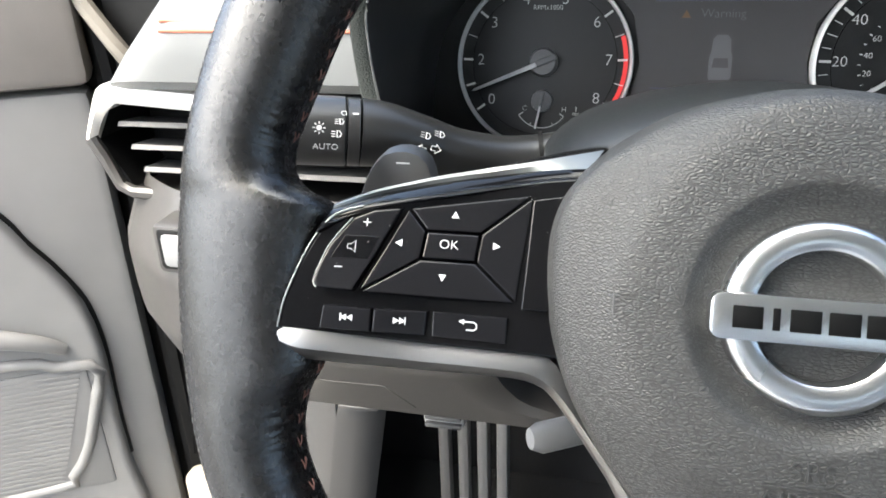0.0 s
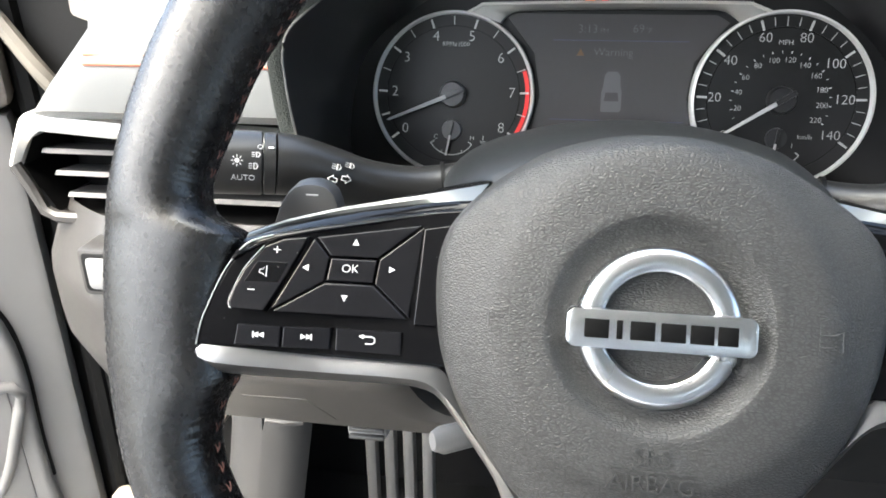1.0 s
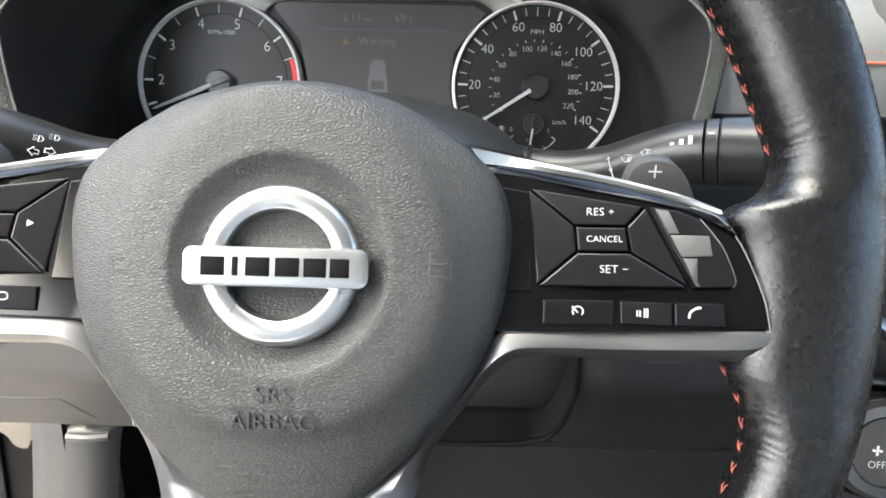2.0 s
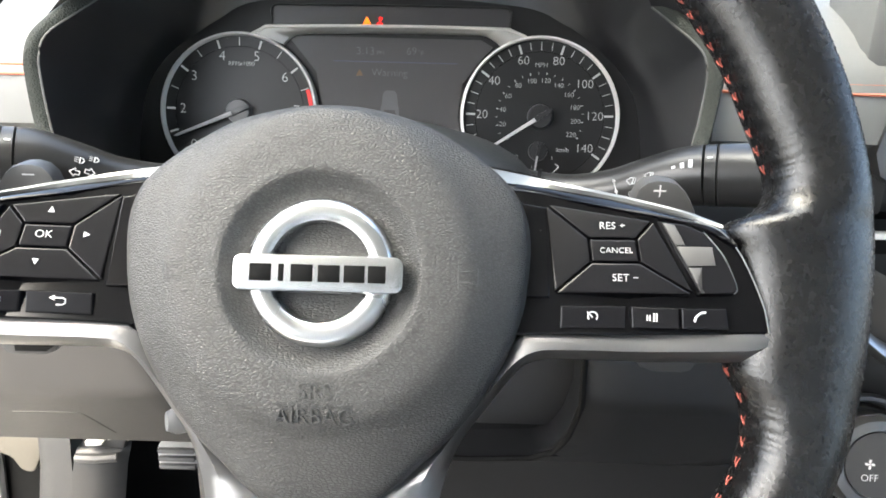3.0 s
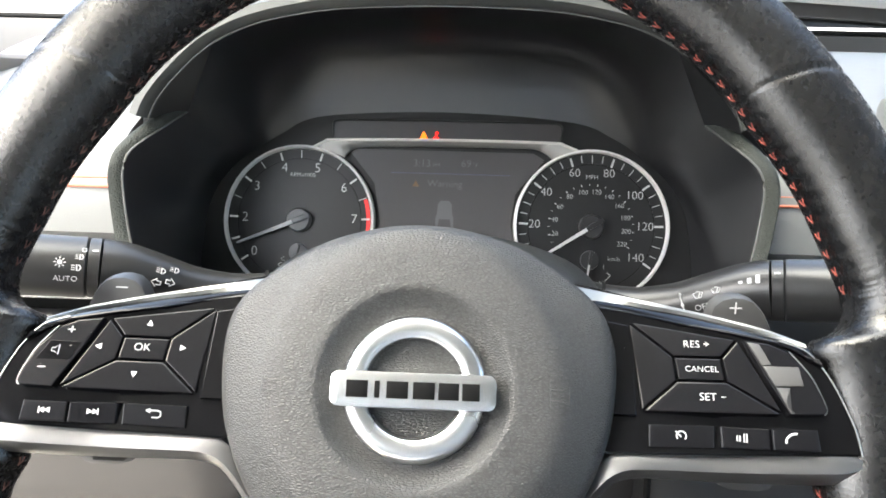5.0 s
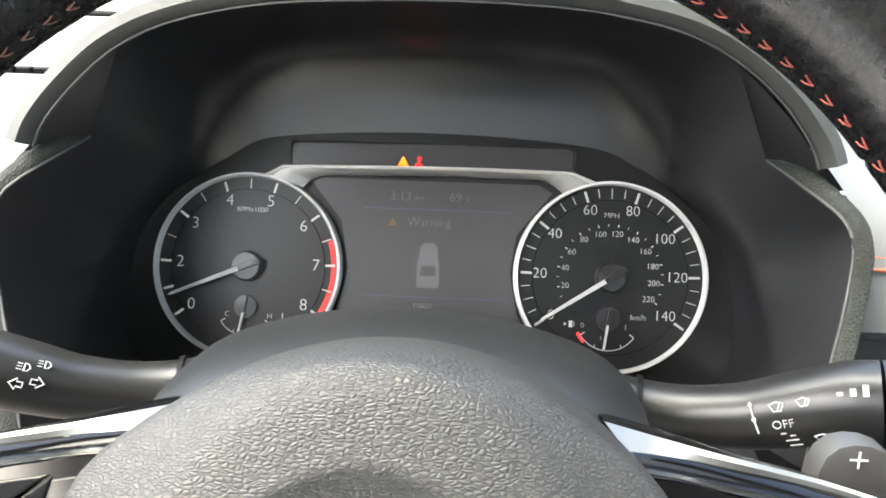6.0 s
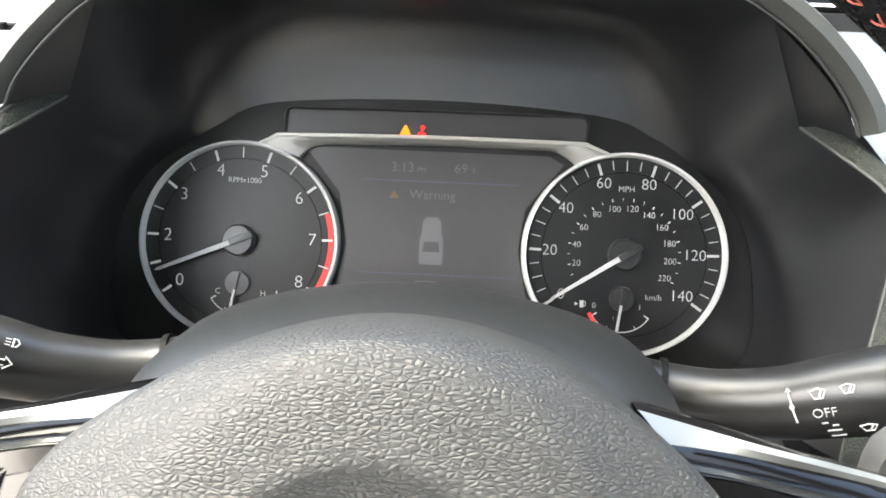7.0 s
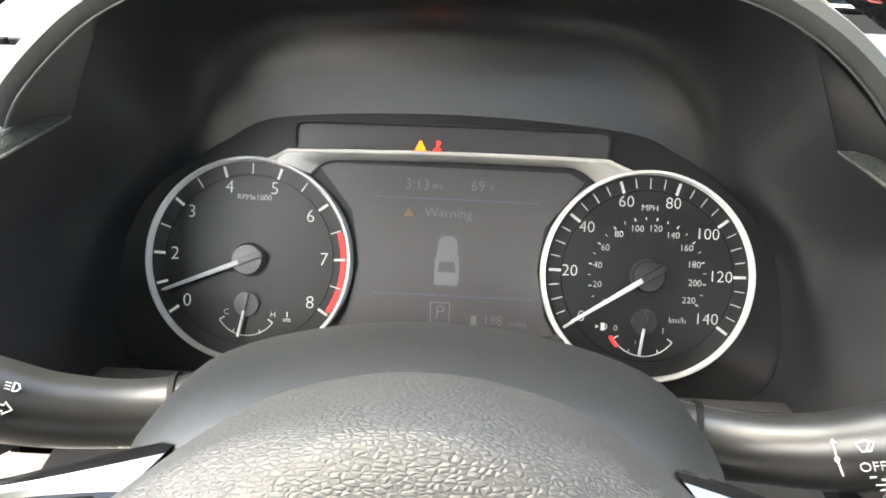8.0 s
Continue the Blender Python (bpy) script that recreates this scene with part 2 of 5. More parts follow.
def lettering(name, text, size, mat, parent, m, depth=0.0001, label="", align="CENTER"):
    """Raised print in the built-in font, as a mesh."""
    cu = bpy.data.curves.new("print", "FONT")
    cu.offset = -0.016 * size
    cu.body, cu.size, cu.extrude, cu.align_x, cu.align_y, cu.resolution_u = text, size, depth, align, "CENTER", 3
    tmp = bpy.data.objects.new("print", cu)
    scene.collection.objects.link(tmp)
    bpy.context.view_layer.update()
    me = bpy.data.meshes.new_from_object(tmp.evaluated_get(bpy.context.evaluated_depsgraph_get()))
    bpy.data.objects.remove(tmp)
    me.materials.clear()
    me.materials.append(mat)
    ob = new(name, me)
    ob.parent = parent
    ob.matrix_local = m
    if label:
        ob["label"] = label
    return ob


def at(x, y, z=0.0, rz=0.0, rx=0.0, ry=0.0):
    return pose(x, y, z, rx, ry, rz)


def mm(pts):
    return [tuple(c / 1000 for c in p) for p in pts]


def mirrored(pts):
    return [(-p[0], *p[1:]) for p in pts]


# ---- steering wheel (drawn in its own plane: x right, y up, z to the driver) ----
def clamp01(a):
    return max(0.0, min(1.0, a))


def panel_rise(x, y):
    return -0.0190 + 0.0095 * clamp01((abs(x) - 0.095) / 0.035) - 0.25 * max(0.0, y + 0.005)


wheel = thing("steering_wheel", WHEEL, "black leather steering wheel with silver spokes and red stitching", "steering wheel")


def interp(table, a):
    """A smooth curve through the table's points."""
    n = len(table)
    slope = [(table[min(n - 1, k + 1)][1] - table[max(0, k - 1)][1]) / (table[min(n - 1, k + 1)][0] - table[max(0, k - 1)][0]) for k in range(n)]
    for k in range(n - 1):
        (a0, r0), (a1, r1) = table[k], table[k + 1]
        if a0 <= a <= a1:
            w = a1 - a0
            f = (a - a0) / w
            return (2 * f ** 3 - 3 * f ** 2 + 1) * r0 + (f ** 3 - 2 * f ** 2 + f) * w * slope[k] + (3 * f ** 2 - 2 * f ** 3) * r1 + (f ** 3 - f ** 2) * w * slope[k + 1]
    return table[-1][1]


RIM_IN = [(-90, 153), (-70, 158), (-55, 165), (-40, 167), (-34, 166.5), (-29, 165.5), (-25.3, 162.5), (-22, 157), (-19, 149), (-12, 146), (-4, 142), (0, 139), (1.2, 143), (2.2, 150), (4, 155.5), (7, 157.3), (10, 156.3), (15, 154.3), (22, 153.5), (34, 152), (45, 155), (60, 157), (90, 158)]
RIM_OUT = [(-90, 185), (-70, 190), (-50, 196), (-30, 196), (-10, 191.5), (0, 191), (25, 190), (45, 191.5), (65, 193), (90, 194)]
SEAMS = ((-37.0, 6.0), (38.0, -5.0))


def rim_point(phi, a):
    """A point of the rim: phi round the wheel (degrees), a round its section."""
    side = phi if phi <= 90 else 180 - phi
    r0, r1 = interp(RIM_IN, side) / 1000, interp(RIM_OUT, side) / 1000
    rm, rh = (r0 + r1) / 2, (r1 - r0) / 2
    k = 1.0
    c, s = math.cos(a), math.sin(a)
    for at_, sweep in SEAMS:
        k -= 0.035 * math.exp(-((side - at_ - sweep * (0.5 + 0.5 * c) ** 1.5) / 0.35) ** 2)
    e = 0.85
    da = (a - math.pi * 0.985) / 0.10
    k -= 0.035 * math.exp(-da * da)
    pucker = 0.5 + 0.5 * math.cos(2 * math.pi * (phi - 8.0) / 2.6)
    db = (a - math.pi * 0.90) / 0.20
    k -= 0.030 * pucker * math.exp(-db * db)
    folds = math.exp(-((side + 25) / 6) ** 2) + 0.8 * math.exp(-((side - 7) / 5) ** 2)
    k += 0.009 * folds * math.sin(7.0 * side + 2.0 * math.sin(1.7 * side) + 3.0 * a) * math.exp(-((a - math.pi * 0.80) / 0.45) ** 2)
    x = math.copysign(abs(c) ** e, c) * rh * k
    z = math.copysign(abs(s) ** e, s) * 0.0155 * k
    r = rm + x
    return Vector((r * math.cos(radians(phi)), 0.020 + r * math.sin(radians(phi)), -0.0205 + z - 0.003 * (1 - x / rh) * 0.5))


angles = []
phi = -90.0
while phi < 270:
    angles.append(phi)
    side = phi if phi <= 90 else 180 - phi
    phi += 0.2 if -33 < side < -16 or 0 < side < 14 else 0.25 if min(abs(side - at_ - 0.5 * sweep) for at_, sweep in SEAMS) < 4.2 else 0.65
rim = part("rim", grid([[rim_point(p, 2 * math.pi * k / 56) for k in range(56)] for p in angles], True, True), LEATHER, wheel, "black grained leather rim with wrap seams", smooth=60)

# stitches along the inner edge
stitch_bm = bmesh.new()
for sx in (-1, 1):
    tube([(-0.0014, 0.0, 0.0001), (0.0004, sx * 0.0008, 0.0006), (0.0019, sx * 0.0013, 0.0004)], 0.00024, 5, stitch_bm)
stitch_mesh = finish(stitch_bm, "stitch", REDTHREAD)
dark_mesh = stitch_mesh.copy()
dark_mesh.materials[0] = DARKTHREAD


def stitch(phi):
    a = math.pi * (0.995 if 0 < phi < 180 else 0.96)
    p = rim_point(phi, a)
    q = rim_point(phi, a - 0.2)
    t = (rim_point(phi + 0.5, a) - rim_point(phi - 0.5, a)).normalized()
    up = (q - p).normalized()
    nrm = t.cross(up).normalized()
    if nrm.dot(Vector((math.cos(radians(phi)), math.sin(radians(phi)), 0))) > 0:
        nrm = -nrm
    if 90 < phi < 270:
        t = -t
    ob = new("stitch", dark_mesh if 95 < phi < 245 else stitch_mesh)
    ob.parent = rim
    ob.matrix_local = Matrix(((t.x, up.x, nrm.x, p.x + nrm.x * 0.0010), (t.y, up.y, nrm.y, p.y + nrm.y * 0.0010), (t.z, up.z, nrm.z, p.z + nrm.z * 0.0010), (0, 0, 0, 1)))


phi = 8.0
while phi <= 172:
    stitch(phi)
    phi += 2.6
for a0, a1 in ((-62, -19), (199.5, 242)):
    phi = a0
    while phi <= a1:
        stitch(phi)
        phi += 2.5

# airbag cover
HUB = mm([(0, 60.6), (15, 59.3), (33, 54.2), (46.5, 46.6), (55.5, 40), (61.7, 34.5), (66.4, 29), (69.4, 22.6), (71, 15.5), (71.3, 7), (70.3, -5), (68, -16), (62.5, -30), (54.3, -43.5), (44, -56.5), (33.3, -66.5), (23.6, -75.3), (14, -80.8), (0, -81.3)])
hub_loop = spline(HUB + list(reversed(mirrored(HUB[1:-1]))), 120, True)


def hub_ray(p):
    """The cover's section along one direction from the bowl's edge outward, as points (radius, height): a flat face, a crease, a sloping flank and a rounded edge."""
    d = Vector((p.x, p.y, 0))
    R = d.length
    up = clamp01((p.y / R - 0.05) / 0.5)
    up = up * up * (3 - 2 * up)
    face = [(0.034, -0.0006), (0.0465, -0.0013), (0.0515, -0.0025), (0.0555, -0.0047)]
    flank = [(max(R - 0.0045, 0.058), -0.0112), (R - 0.0014, -0.0158), (R, -0.022), (R, -0.032), (R * 0.97, -0.055)]
    top = [(R - 0.0026, -0.0105), (R - 0.0004, -0.0175), (R + 0.0012, -0.0260), (R + 0.0045, -0.046), (R + 0.0065, -0.058)]
    return d / R, face + [(f[0] * (1 - up) + t[0] * up, f[1] * (1 - up) + t[1] * up) for f, t in zip(flank, top)]


rows_hub = []
for p in hub_loop:
    d, prof_ = hub_ray(p)
    dish = [(0.0002, -0.0062), (0.006, -0.0062), (0.014, -0.0062), (0.022, -0.0062), (0.026, -0.0060), (0.0295, -0.0045), (0.0318, -0.0020), (0.0332, -0.0009)]
    line = [(r, 0.0, w) for r, w in dish] + [tuple((q.x, 0.0, q.z)) for q in spline([(r, 0.0, w) for r, w in prof_], 40)]
    rows_hub.append([d * r + Vector((0, 0, w)) for r, _, w in line])
cover_bm = grid(rows_hub, close_u=True)
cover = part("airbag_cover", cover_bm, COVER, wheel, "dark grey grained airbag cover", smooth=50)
lettering("embossed_letters", "SRS", 0.0076, LETTER, cover, at(0, -0.0394, -0.00060, 0, 3.0), 0.0003)
lettering("embossed_letters", "AIRBAG", 0.0074, LETTER, cover, at(0, -0.0474, -0.00112, 0, 7.0), 0.00035)
part("embossed_line", box(-0.0122, 0.0122, -0.0002, 0.0002, -0.0003, 0.0008), COVER, cover, m=at(0, -0.0435, -0.0014))
for sx in (-1, 1):
    hb = bmesh.new()
    tube([(0, -0.004, 0), (0, 0.004, 0)], 0.0002, 5, hb)
    tube([(0, 0.0018, 0), (0.004, 0.0018, 0), (0.0065, 0.003, 0), (0.0065, -0.003, 0), (0.004, -0.0018, 0), (0, -0.0018, 0)], 0.0002, 5, hb)
    if sx < 0:
        hb.transform(Matrix.Rotation(radians(180), 4, "Z"))
        hb.transform(Matrix.Translation((0.0065, 0, 0)))
    part("horn_mark", hb, LETTER, cover, m=at(sx * 0.0485 - 0.003, -0.001, -0.0013))

# emblem: a ring and a bar with six dark bars in place of its letters
emblem = part("emblem", turned([(0.0164, -0.004), (0.0166, 0.0014), (0.0171, 0.0026), (0.0184, 0.0034), (0.0222, 0.0034), (0.0240, 0.0022), (0.0247, 0.0006), (0.0251, -0.004)], 96), EMBLEM, wheel, "chrome ring emblem with a cross bar")
emblem.matrix_local = at(0, -0.0004, -0.0035)
part("emblem_bar", prism([(sx * (0.0277 - 0.003 * (1 - math.sin(radians(a)))), sy * (0.006 - 0.003 * (1 - math.cos(radians(a))))) for sx, sy, turn in ((1, 1, 1), (1, -1, -1), (-1, -1, 1), (-1, 1, -1)) for a in (range(0, 91, 15) if turn > 0 else range(90, -1, -15))][::-1], -0.004, 0.0065, 0.0012), EMBLEM, emblem, "flat chrome bar", m=at(0, -0.0009, 0))
for x0, x1 in ((-22.2, -15.0), (-12.8, -11.0), (-8.8, -1.6), (0.0, 7.2), (8.4, 15.2), (16.2, 22.0)):
    part("dark_bar", box(x0 / 1000, x1 / 1000, -0.0037, 0.0019, 0.006, 0.0067, 0.0002), INK, emblem)

# spokes
PANEL = mm([(-150.5, -17), (-148.8, -8), (-145.4, 2.9), (-142, 11.2), (-136.5, 18.4), (-128, 21.6), (-112, 25.6), (-97, 28.2), (-72, 33), (-64, 34), (-64, 8), (-64, -19.8), (-71.8, -19.5), (-110, -18.5)])
END_CAP = mm([(-77.2, 26.6), (-64, 29), (-64, -6.2), (-77.8, -6.2)])
EDGE_OUT = [(-140, 23.5, -29), (-130, 28.3, -36.5), (-120, 31.8, -42.5), (-110, 34.8, -46), (-100, 37.2, -48), (-90, 39.5, -49), (-80, 42.6, -52), (-70, 45.5, -55), (-57, 49, -60)]
EDGE_IN = [(-140, 22, -24), (-130, 27.3, -31), (-120, 30.8, -36), (-110, 33.8, -39.5), (-100, 36, -41), (-90, 38, -41.5), (-80, 40.2, -43.5), (-70, 42.8, -47), (-58, 46, -52)]
STRIP_IN = [(-140, 20.3, -22), (-130, 25.4, -30.5), (-120, 28.8, -36), (-110, 31.4, -39), (-100, 33.4, -40.5), (-90, 35.1, -41.5), (-80, 36.8, -42.5), (-70, 38, -43), (-62, 38.6, -43)]
BAND_IN = [(-140, 17.5, -17), (-130, 22.4, -24), (-120, 25.6, -30), (-110, 28, -34), (-100, 30.2, -36.5), (-90, 32, -38), (-80, 33.8, -39.5), (-70, 35.4, -40.5), (-62, 36.4, -41)]
INNER_IN = [(-141, 12.5, -11.5), (-131, 18.5, -14.8), (-120, 22.2, -18.2), (-112, 24.2, -20.2), (-97, 27.6, -25.0), (-80.5, 31.0, -27.4), (-72, 32.4, -28), (-62, 33.4, -28.2)]
LOW_OUT = [(-155.5, -20, -14), (-148, -25, -15), (-141, -27, -16), (-110, -27.8, -23), (-84, -27.6, -24.5), (-75, -28.4, -25), (-68, -32, -25.5), (-54.8, -48.5, -26), (-47.6, -58.8, -26), (-42.8, -71, -26), (-40, -83.5, -25), (-38.5, -98, -25), (-37, -120, -24), (-36, -150, -22)]
LOW_RIDGE = [(-155.8, -18.2, -9.5), (-148, -22, -10), (-141, -23, -10.5), (-110, -24.2, -16.5), (-82, -24.4, -18.5), (-72, -25.6, -19), (-64, -31.5, -19.5), (-50.5, -48.5, -20.5), (-42.5, -58.8, -20.5), (-36, -69, -20), (-32.5, -79, -20), (-29, -95, -19.5), (-26, -120, -18), (-24, -150, -17)]
LOW_IN = [(-155.8, -16.3, -10.5), (-148, -16.6, -11), (-141, -16.8, -11.5), (-110, -17.8, -18), (-80, -18.6, -20), (-69, -20, -21), (-62, -29, -22), (-44, -55, -23.5), (-27, -69.5, -23), (-12, -84, -22), (-11, -120, -21), (-12, -150, -20)]


def rails(lists, n=60, skirt=0.02):
    loops = [spline(mm(r), n) for r in lists]
    first = [p + Vector((0, 0, -skirt)) for p in loops[0]]
    last = [p + Vector((0, 0, -skirt)) for p in loops[-1]]
    soft = [first]
    for i, lp in enumerate(loops):
        soft.append(lp)
        if i + 1 < len(loops):
            nx = loops[i + 1]
            soft.append([a.lerp(b, 0.5) + Vector((0, 0, 0.0006)) for a, b in zip(lp, nx)])
    soft.append(last)
    return soft


for sx in (1, -1):
    flip = Matrix.Diagonal((sx, 1, 1, 1))
    b = prism(PANEL, -0.018, 0.0, 0.0008, lift=panel_rise)
    b.transform(flip)
    part("spoke_panel", b, PIANO, wheel, "piano black switch panel", smooth=12)
    b = prism(END_CAP, -0.002, 0.0007, 0.0004, lift=panel_rise)
    b.transform(flip)
    part("end_cap", b, PIANO, wheel, "glossy black end piece beside the cover", smooth=12)
    b = prism(mm([(-150, -18), (-140, 4), (-120, 18), (-95, 24), (-72, 28), (-58, 28), (-58, -22)]), -0.03, -0.013, 0.001, lift=panel_rise)
    b.transform(flip)
    part("spoke_core", b, RUBBER, wheel)
    for nm, rl_, mt, lb in (("upper_edge", [EDGE_OUT, EDGE_IN], GLOSS, "glossy black upper edge"), ("bright_strip", [EDGE_IN, STRIP_IN], STRIP, "bright satin strip"), ("dark_band", [STRIP_IN, BAND_IN], PIANO, "glossy black band"), ("inner_edge", [BAND_IN, INNER_IN], PIANO, "glossy black slope")):
        b = grid(rails(rl_, 40, 0.012))
        b.transform(flip)
        part(nm, b, mt, wheel, lb, smooth=30)
    b = grid(rails([LOW_OUT, LOW_RIDGE, LOW_IN], 70, 0.02))
    b.transform(flip)
    part("lower_spoke", b, SILVER, wheel, "satin silver spoke", smooth=40)


def flat_rise(pts):
    """The plane that fits the panel best under an outline, as a function."""
    A = np.array([(p[0], p[1], 1.0) for p in pts])
    k = np.linalg.lstsq(A, np.array([panel_rise(p[0], p[1]) for p in pts]), rcond=None)[0]
    return (lambda x, y: k[0] * x + k[1] * y + k[2]), k


PLANES = {}


def button(name, outline, sx=1, h=0.0016, mat=BUTTON, label="", base=None):
    pts = mm(outline)
    cx, cy = sum(p[0] for p in pts) / len(pts), sum(p[1] for p in pts) / len(pts)
    fn, k = flat_rise(mm(base) if base else pts)
    b = prism(pts, -0.004, h, 0.0006, lift=fn)
    b.transform(Matrix.Diagonal((sx, 1, 1, 1)))
    ob = part(name, b, mat, wheel, label, smooth=12)
    PLANES[ob.name] = (k[0] * sx, k[1], k[2] + h)
    return ob


def mark(parent, x, y, bm=None, text="", size=0.005, mat=PRINT):
    """Print on a switch, lying in the plane of its face."""
    kx, ky, k0 = PLANES[parent.name]
    nrm = Vector((-kx, -ky, 1)).normalized()
    ex = Vector((1, 0, kx)).normalized()
    ey = nrm.cross(ex)
    p = Vector((x, y, kx * x + ky * y + k0)) + nrm * 0.00008
    m = Matrix(((ex.x, ey.x, nrm.x, p.x), (ex.y, ey.y, nrm.y, p.y), (ex.z, ey.z, nrm.z, p.z), (0, 0, 0, 1)))
    if text:
        return lettering("print", text, size, mat, parent, m, 0.00008)
    return part("icon", bm, mat, parent, m=m @ Matrix.Diagonal((0.85, 0.85, 1, 1)), smooth=0)


def tri(s, rot):
    return prism([(s * math.cos(radians(rot + a)), s * math.sin(radians(rot + a))) for a in (0, 125, 235)], 0, 0.00015)


def inset(pts, d):
    """The outline drawn in by d on every side (mm)."""
    n = len(pts)
    area = sum(pts[k][0] * pts[(k + 1) % n][1] - pts[(k + 1) % n][0] * pts[k][1] for k in range(n))
    s = 1 if area > 0 else -1
    out = []
    for k in range(n):
        p0, p1, p2 = Vector(pts[k - 1]), Vector(pts[k]), Vector(pts[(k + 1) % n])
        e0, e1 = (p1 - p0).normalized(), (p2 - p1).normalized()
        n0, n1 = Vector((-e0.y, e0.x)) * s, Vector((-e1.y, e1.x)) * s
        h = (n0 + n1)
        h = h / max(0.3, h.length_squared) * 2
        out.append(tuple(p1 + h * d))
    return out


TL, TR, BR, BL = (-114.2, 22.0), (-76.8, 28.4), (-79.3, -4.8), (-126.2, -4.5)
OTL, OTR, OBR, OBL = (-108, 15.1), (-91.8, 15.2), (-92.4, 6.6), (-108.8, 6.6)
LB = dict(up=[TL, TR, OTR, OTL], right=[TR, BR, OBR, OTR], down=[BR, BL, OBL, OBR], left=[BL, TL, OTL, OBL], ok=[OTL, OTR, OBR, OBL])
PADBASE = [TL, TR, BR, BL, OTL, OBR]
pad = {nm: button("ok_button" if nm == "ok" else "arrow_button", inset(o, 0.35), base=PADBASE) for nm, o in LB.items()}
rpad = {nm: button("cancel_button" if nm == "ok" else "cruise_button", inset(o, 0.35), -1, base=PADBASE) for nm, o in LB.items()}
mark(pad["up"], -0.0999, 0.0203, tri(0.0016, 90))
mark(pad["right"], -0.0870, 0.0118, tri(0.0016, 0))
mark(pad["down"], -0.1016, 0.0016, tri(0.0016, -90))
mark(pad["left"], -0.1155, 0.0110, tri(0.0016, 180))
mark(pad["ok"], -0.1008, 0.0113, text="OK", size=0.0041)
mark(rpad["up"], 0.1000, 0.0198, text="RES +", size=0.0038)
mark(rpad["ok"], 0.1010, 0.0108, text="CANCEL", size=0.0030)
mark(rpad["down"], 0.1036, 0.0010, text="SET \u2212", size=0.0038)
ROCK = [(-115.4, 22.0), (-124.2, 20.7), (-130.3, 17.8), (-136.2, 9.7), (-139, 2.2), (-139.9, -2.2), (-138.6, -4.0), (-127.4, -4.4), (-121.3, 8.2)]
vol = button("volume_rocker", inset(ROCK, 0.3))
mark(vol, -0.1258, 0.0163, text="+", size=0.0056)
mark(vol, -0.1326, 0.0024, text="\u2212", size=0.0056)
vb = tube(mm([(-2.0, -0.8, 0), (-0.8, -0.8, 0), (0.8, -2.2, 0), (0.8, 2.2, 0), (-0.8, 0.8, 0), (-2.0, 0.8, 0)]), 0.0002, 4, closed=True)
mute = prism(mm([(-131.8, 12.3), (-121.6, 12.3), (-124.0, 5.6), (-135.2, 5.4)]), -0.001, 0.00012, 0.00008, lift=lambda x, y: PLANES[vol.name][0] * x + PLANES[vol.name][1] * y + PLANES[vol.name][2])
part("mute_face", mute, PIANO, vol, "glossy black mute segment", smooth=12)
mark(vol, -0.1290, 0.0090, vb)
toggle = button("blank_rocker", inset(ROCK, 0.3), -1)
for side_ in (-1, 1):
    ol = inset(ROCK, 0.1)
    rim_line = [(side_ * abs(p[0]) / 1000, p[1] / 1000, panel_rise(p[0] / 1000, p[1] / 1000) + 0.0012) for p in ol[2:7]]
    part("bright_edge", tube(spline(rim_line, 24), 0.0002, 6), STRIP, wheel, "thin bright edge of a rocker")
    border = [(side_ * abs(p[0]), p[1], panel_rise(p[0], p[1]) + 0.0002) for p in PANEL[:6]]
    part("bright_edge", tube(spline(border, 24), 0.00028, 6), STRIP, wheel, "thin bright border of the switch panel")
for o in ([(117.0, 20.8), (120.8, 20.2), (123.8, 12.9), (120.6, 12.7)], [(120.9, 12.4), (132.6, 12.2), (133.2, 5.8), (124.0, 5.4)], [(124.3, 5.0), (128.8, 4.9), (126.9, -0.8), (129.0, -3.6), (127.9, -3.7)]):
    part("grey_face", prism(mm(o), -0.001, 0.0005, 0.0002, lift=lambda x, y: PLANES[toggle.name][0] * x + PLANES[toggle.name][1] * y + PLANES[toggle.name][2]), material("grey switch face", (0.055, 0.054, 0.053), 0.4), toggle, "smooth grey switch face")
ROWB = ([(-136.6, -15.9), (-135.8, -8.8), (-121.3, -9.0), (-121.5, -16.0)], [(-120.7, -9.0), (-105.3, -8.7), (-105.6, -16.1), (-120.9, -16.0)], [(-103.8, -8.6), (-81.5, -8.9), (-81.4, -16.8), (-103.6, -16.3)])
row_l = [button("track_button" if i < 2 else "back_button", o) for i, o in enumerate(ROWB)]
row_r = [button(("phone_button", "voice_button", "cruise_button")[i], o, -1) for i, o in enumerate(ROWB)]
for i, sgn in ((0, -1), (1, 1)):
    ib = bmesh.new()
    for dx in (-1.1, 1.1):
        t = tri(0.0014, 0 if sgn > 0 else 180)
        t.transform(Matrix.Translation((dx / 1000, 0, 0)))
        join(ib, t)
    box(sgn * 0.0023 - 0.00025, sgn * 0.0023 + 0.00025, -0.0013, 0.0013, 0, 0.00015, bm=ib)
    mark(row_l[i], (-0.1283, -0.1133)[i], -0.0121, ib)
ib = tube(mm([(-2.4, 1.4, 0), (1.6, 1.4, 0), (2.6, 0.8, 0), (2.6, -0.8, 0), (1.6, -1.4, 0), (-1, -1.4, 0)]), 0.0003, 5)
t = tri(0.0013, 180)
t.transform(Matrix.Translation((-0.0025, 0.0014, 0)))
join(ib, t)
mark(row_l[2], -0.0926, -0.0122, ib)
ib = tube(spline(mm([(-2.2, -1.8, 0), (-1.8, 0.2, 0), (0.2, 1.8, 0), (2.0, 2.0, 0)]), 10), 0.0005, 5)
mark(row_r[0], 0.1275, -0.0121, ib)
ib = bmesh.new()
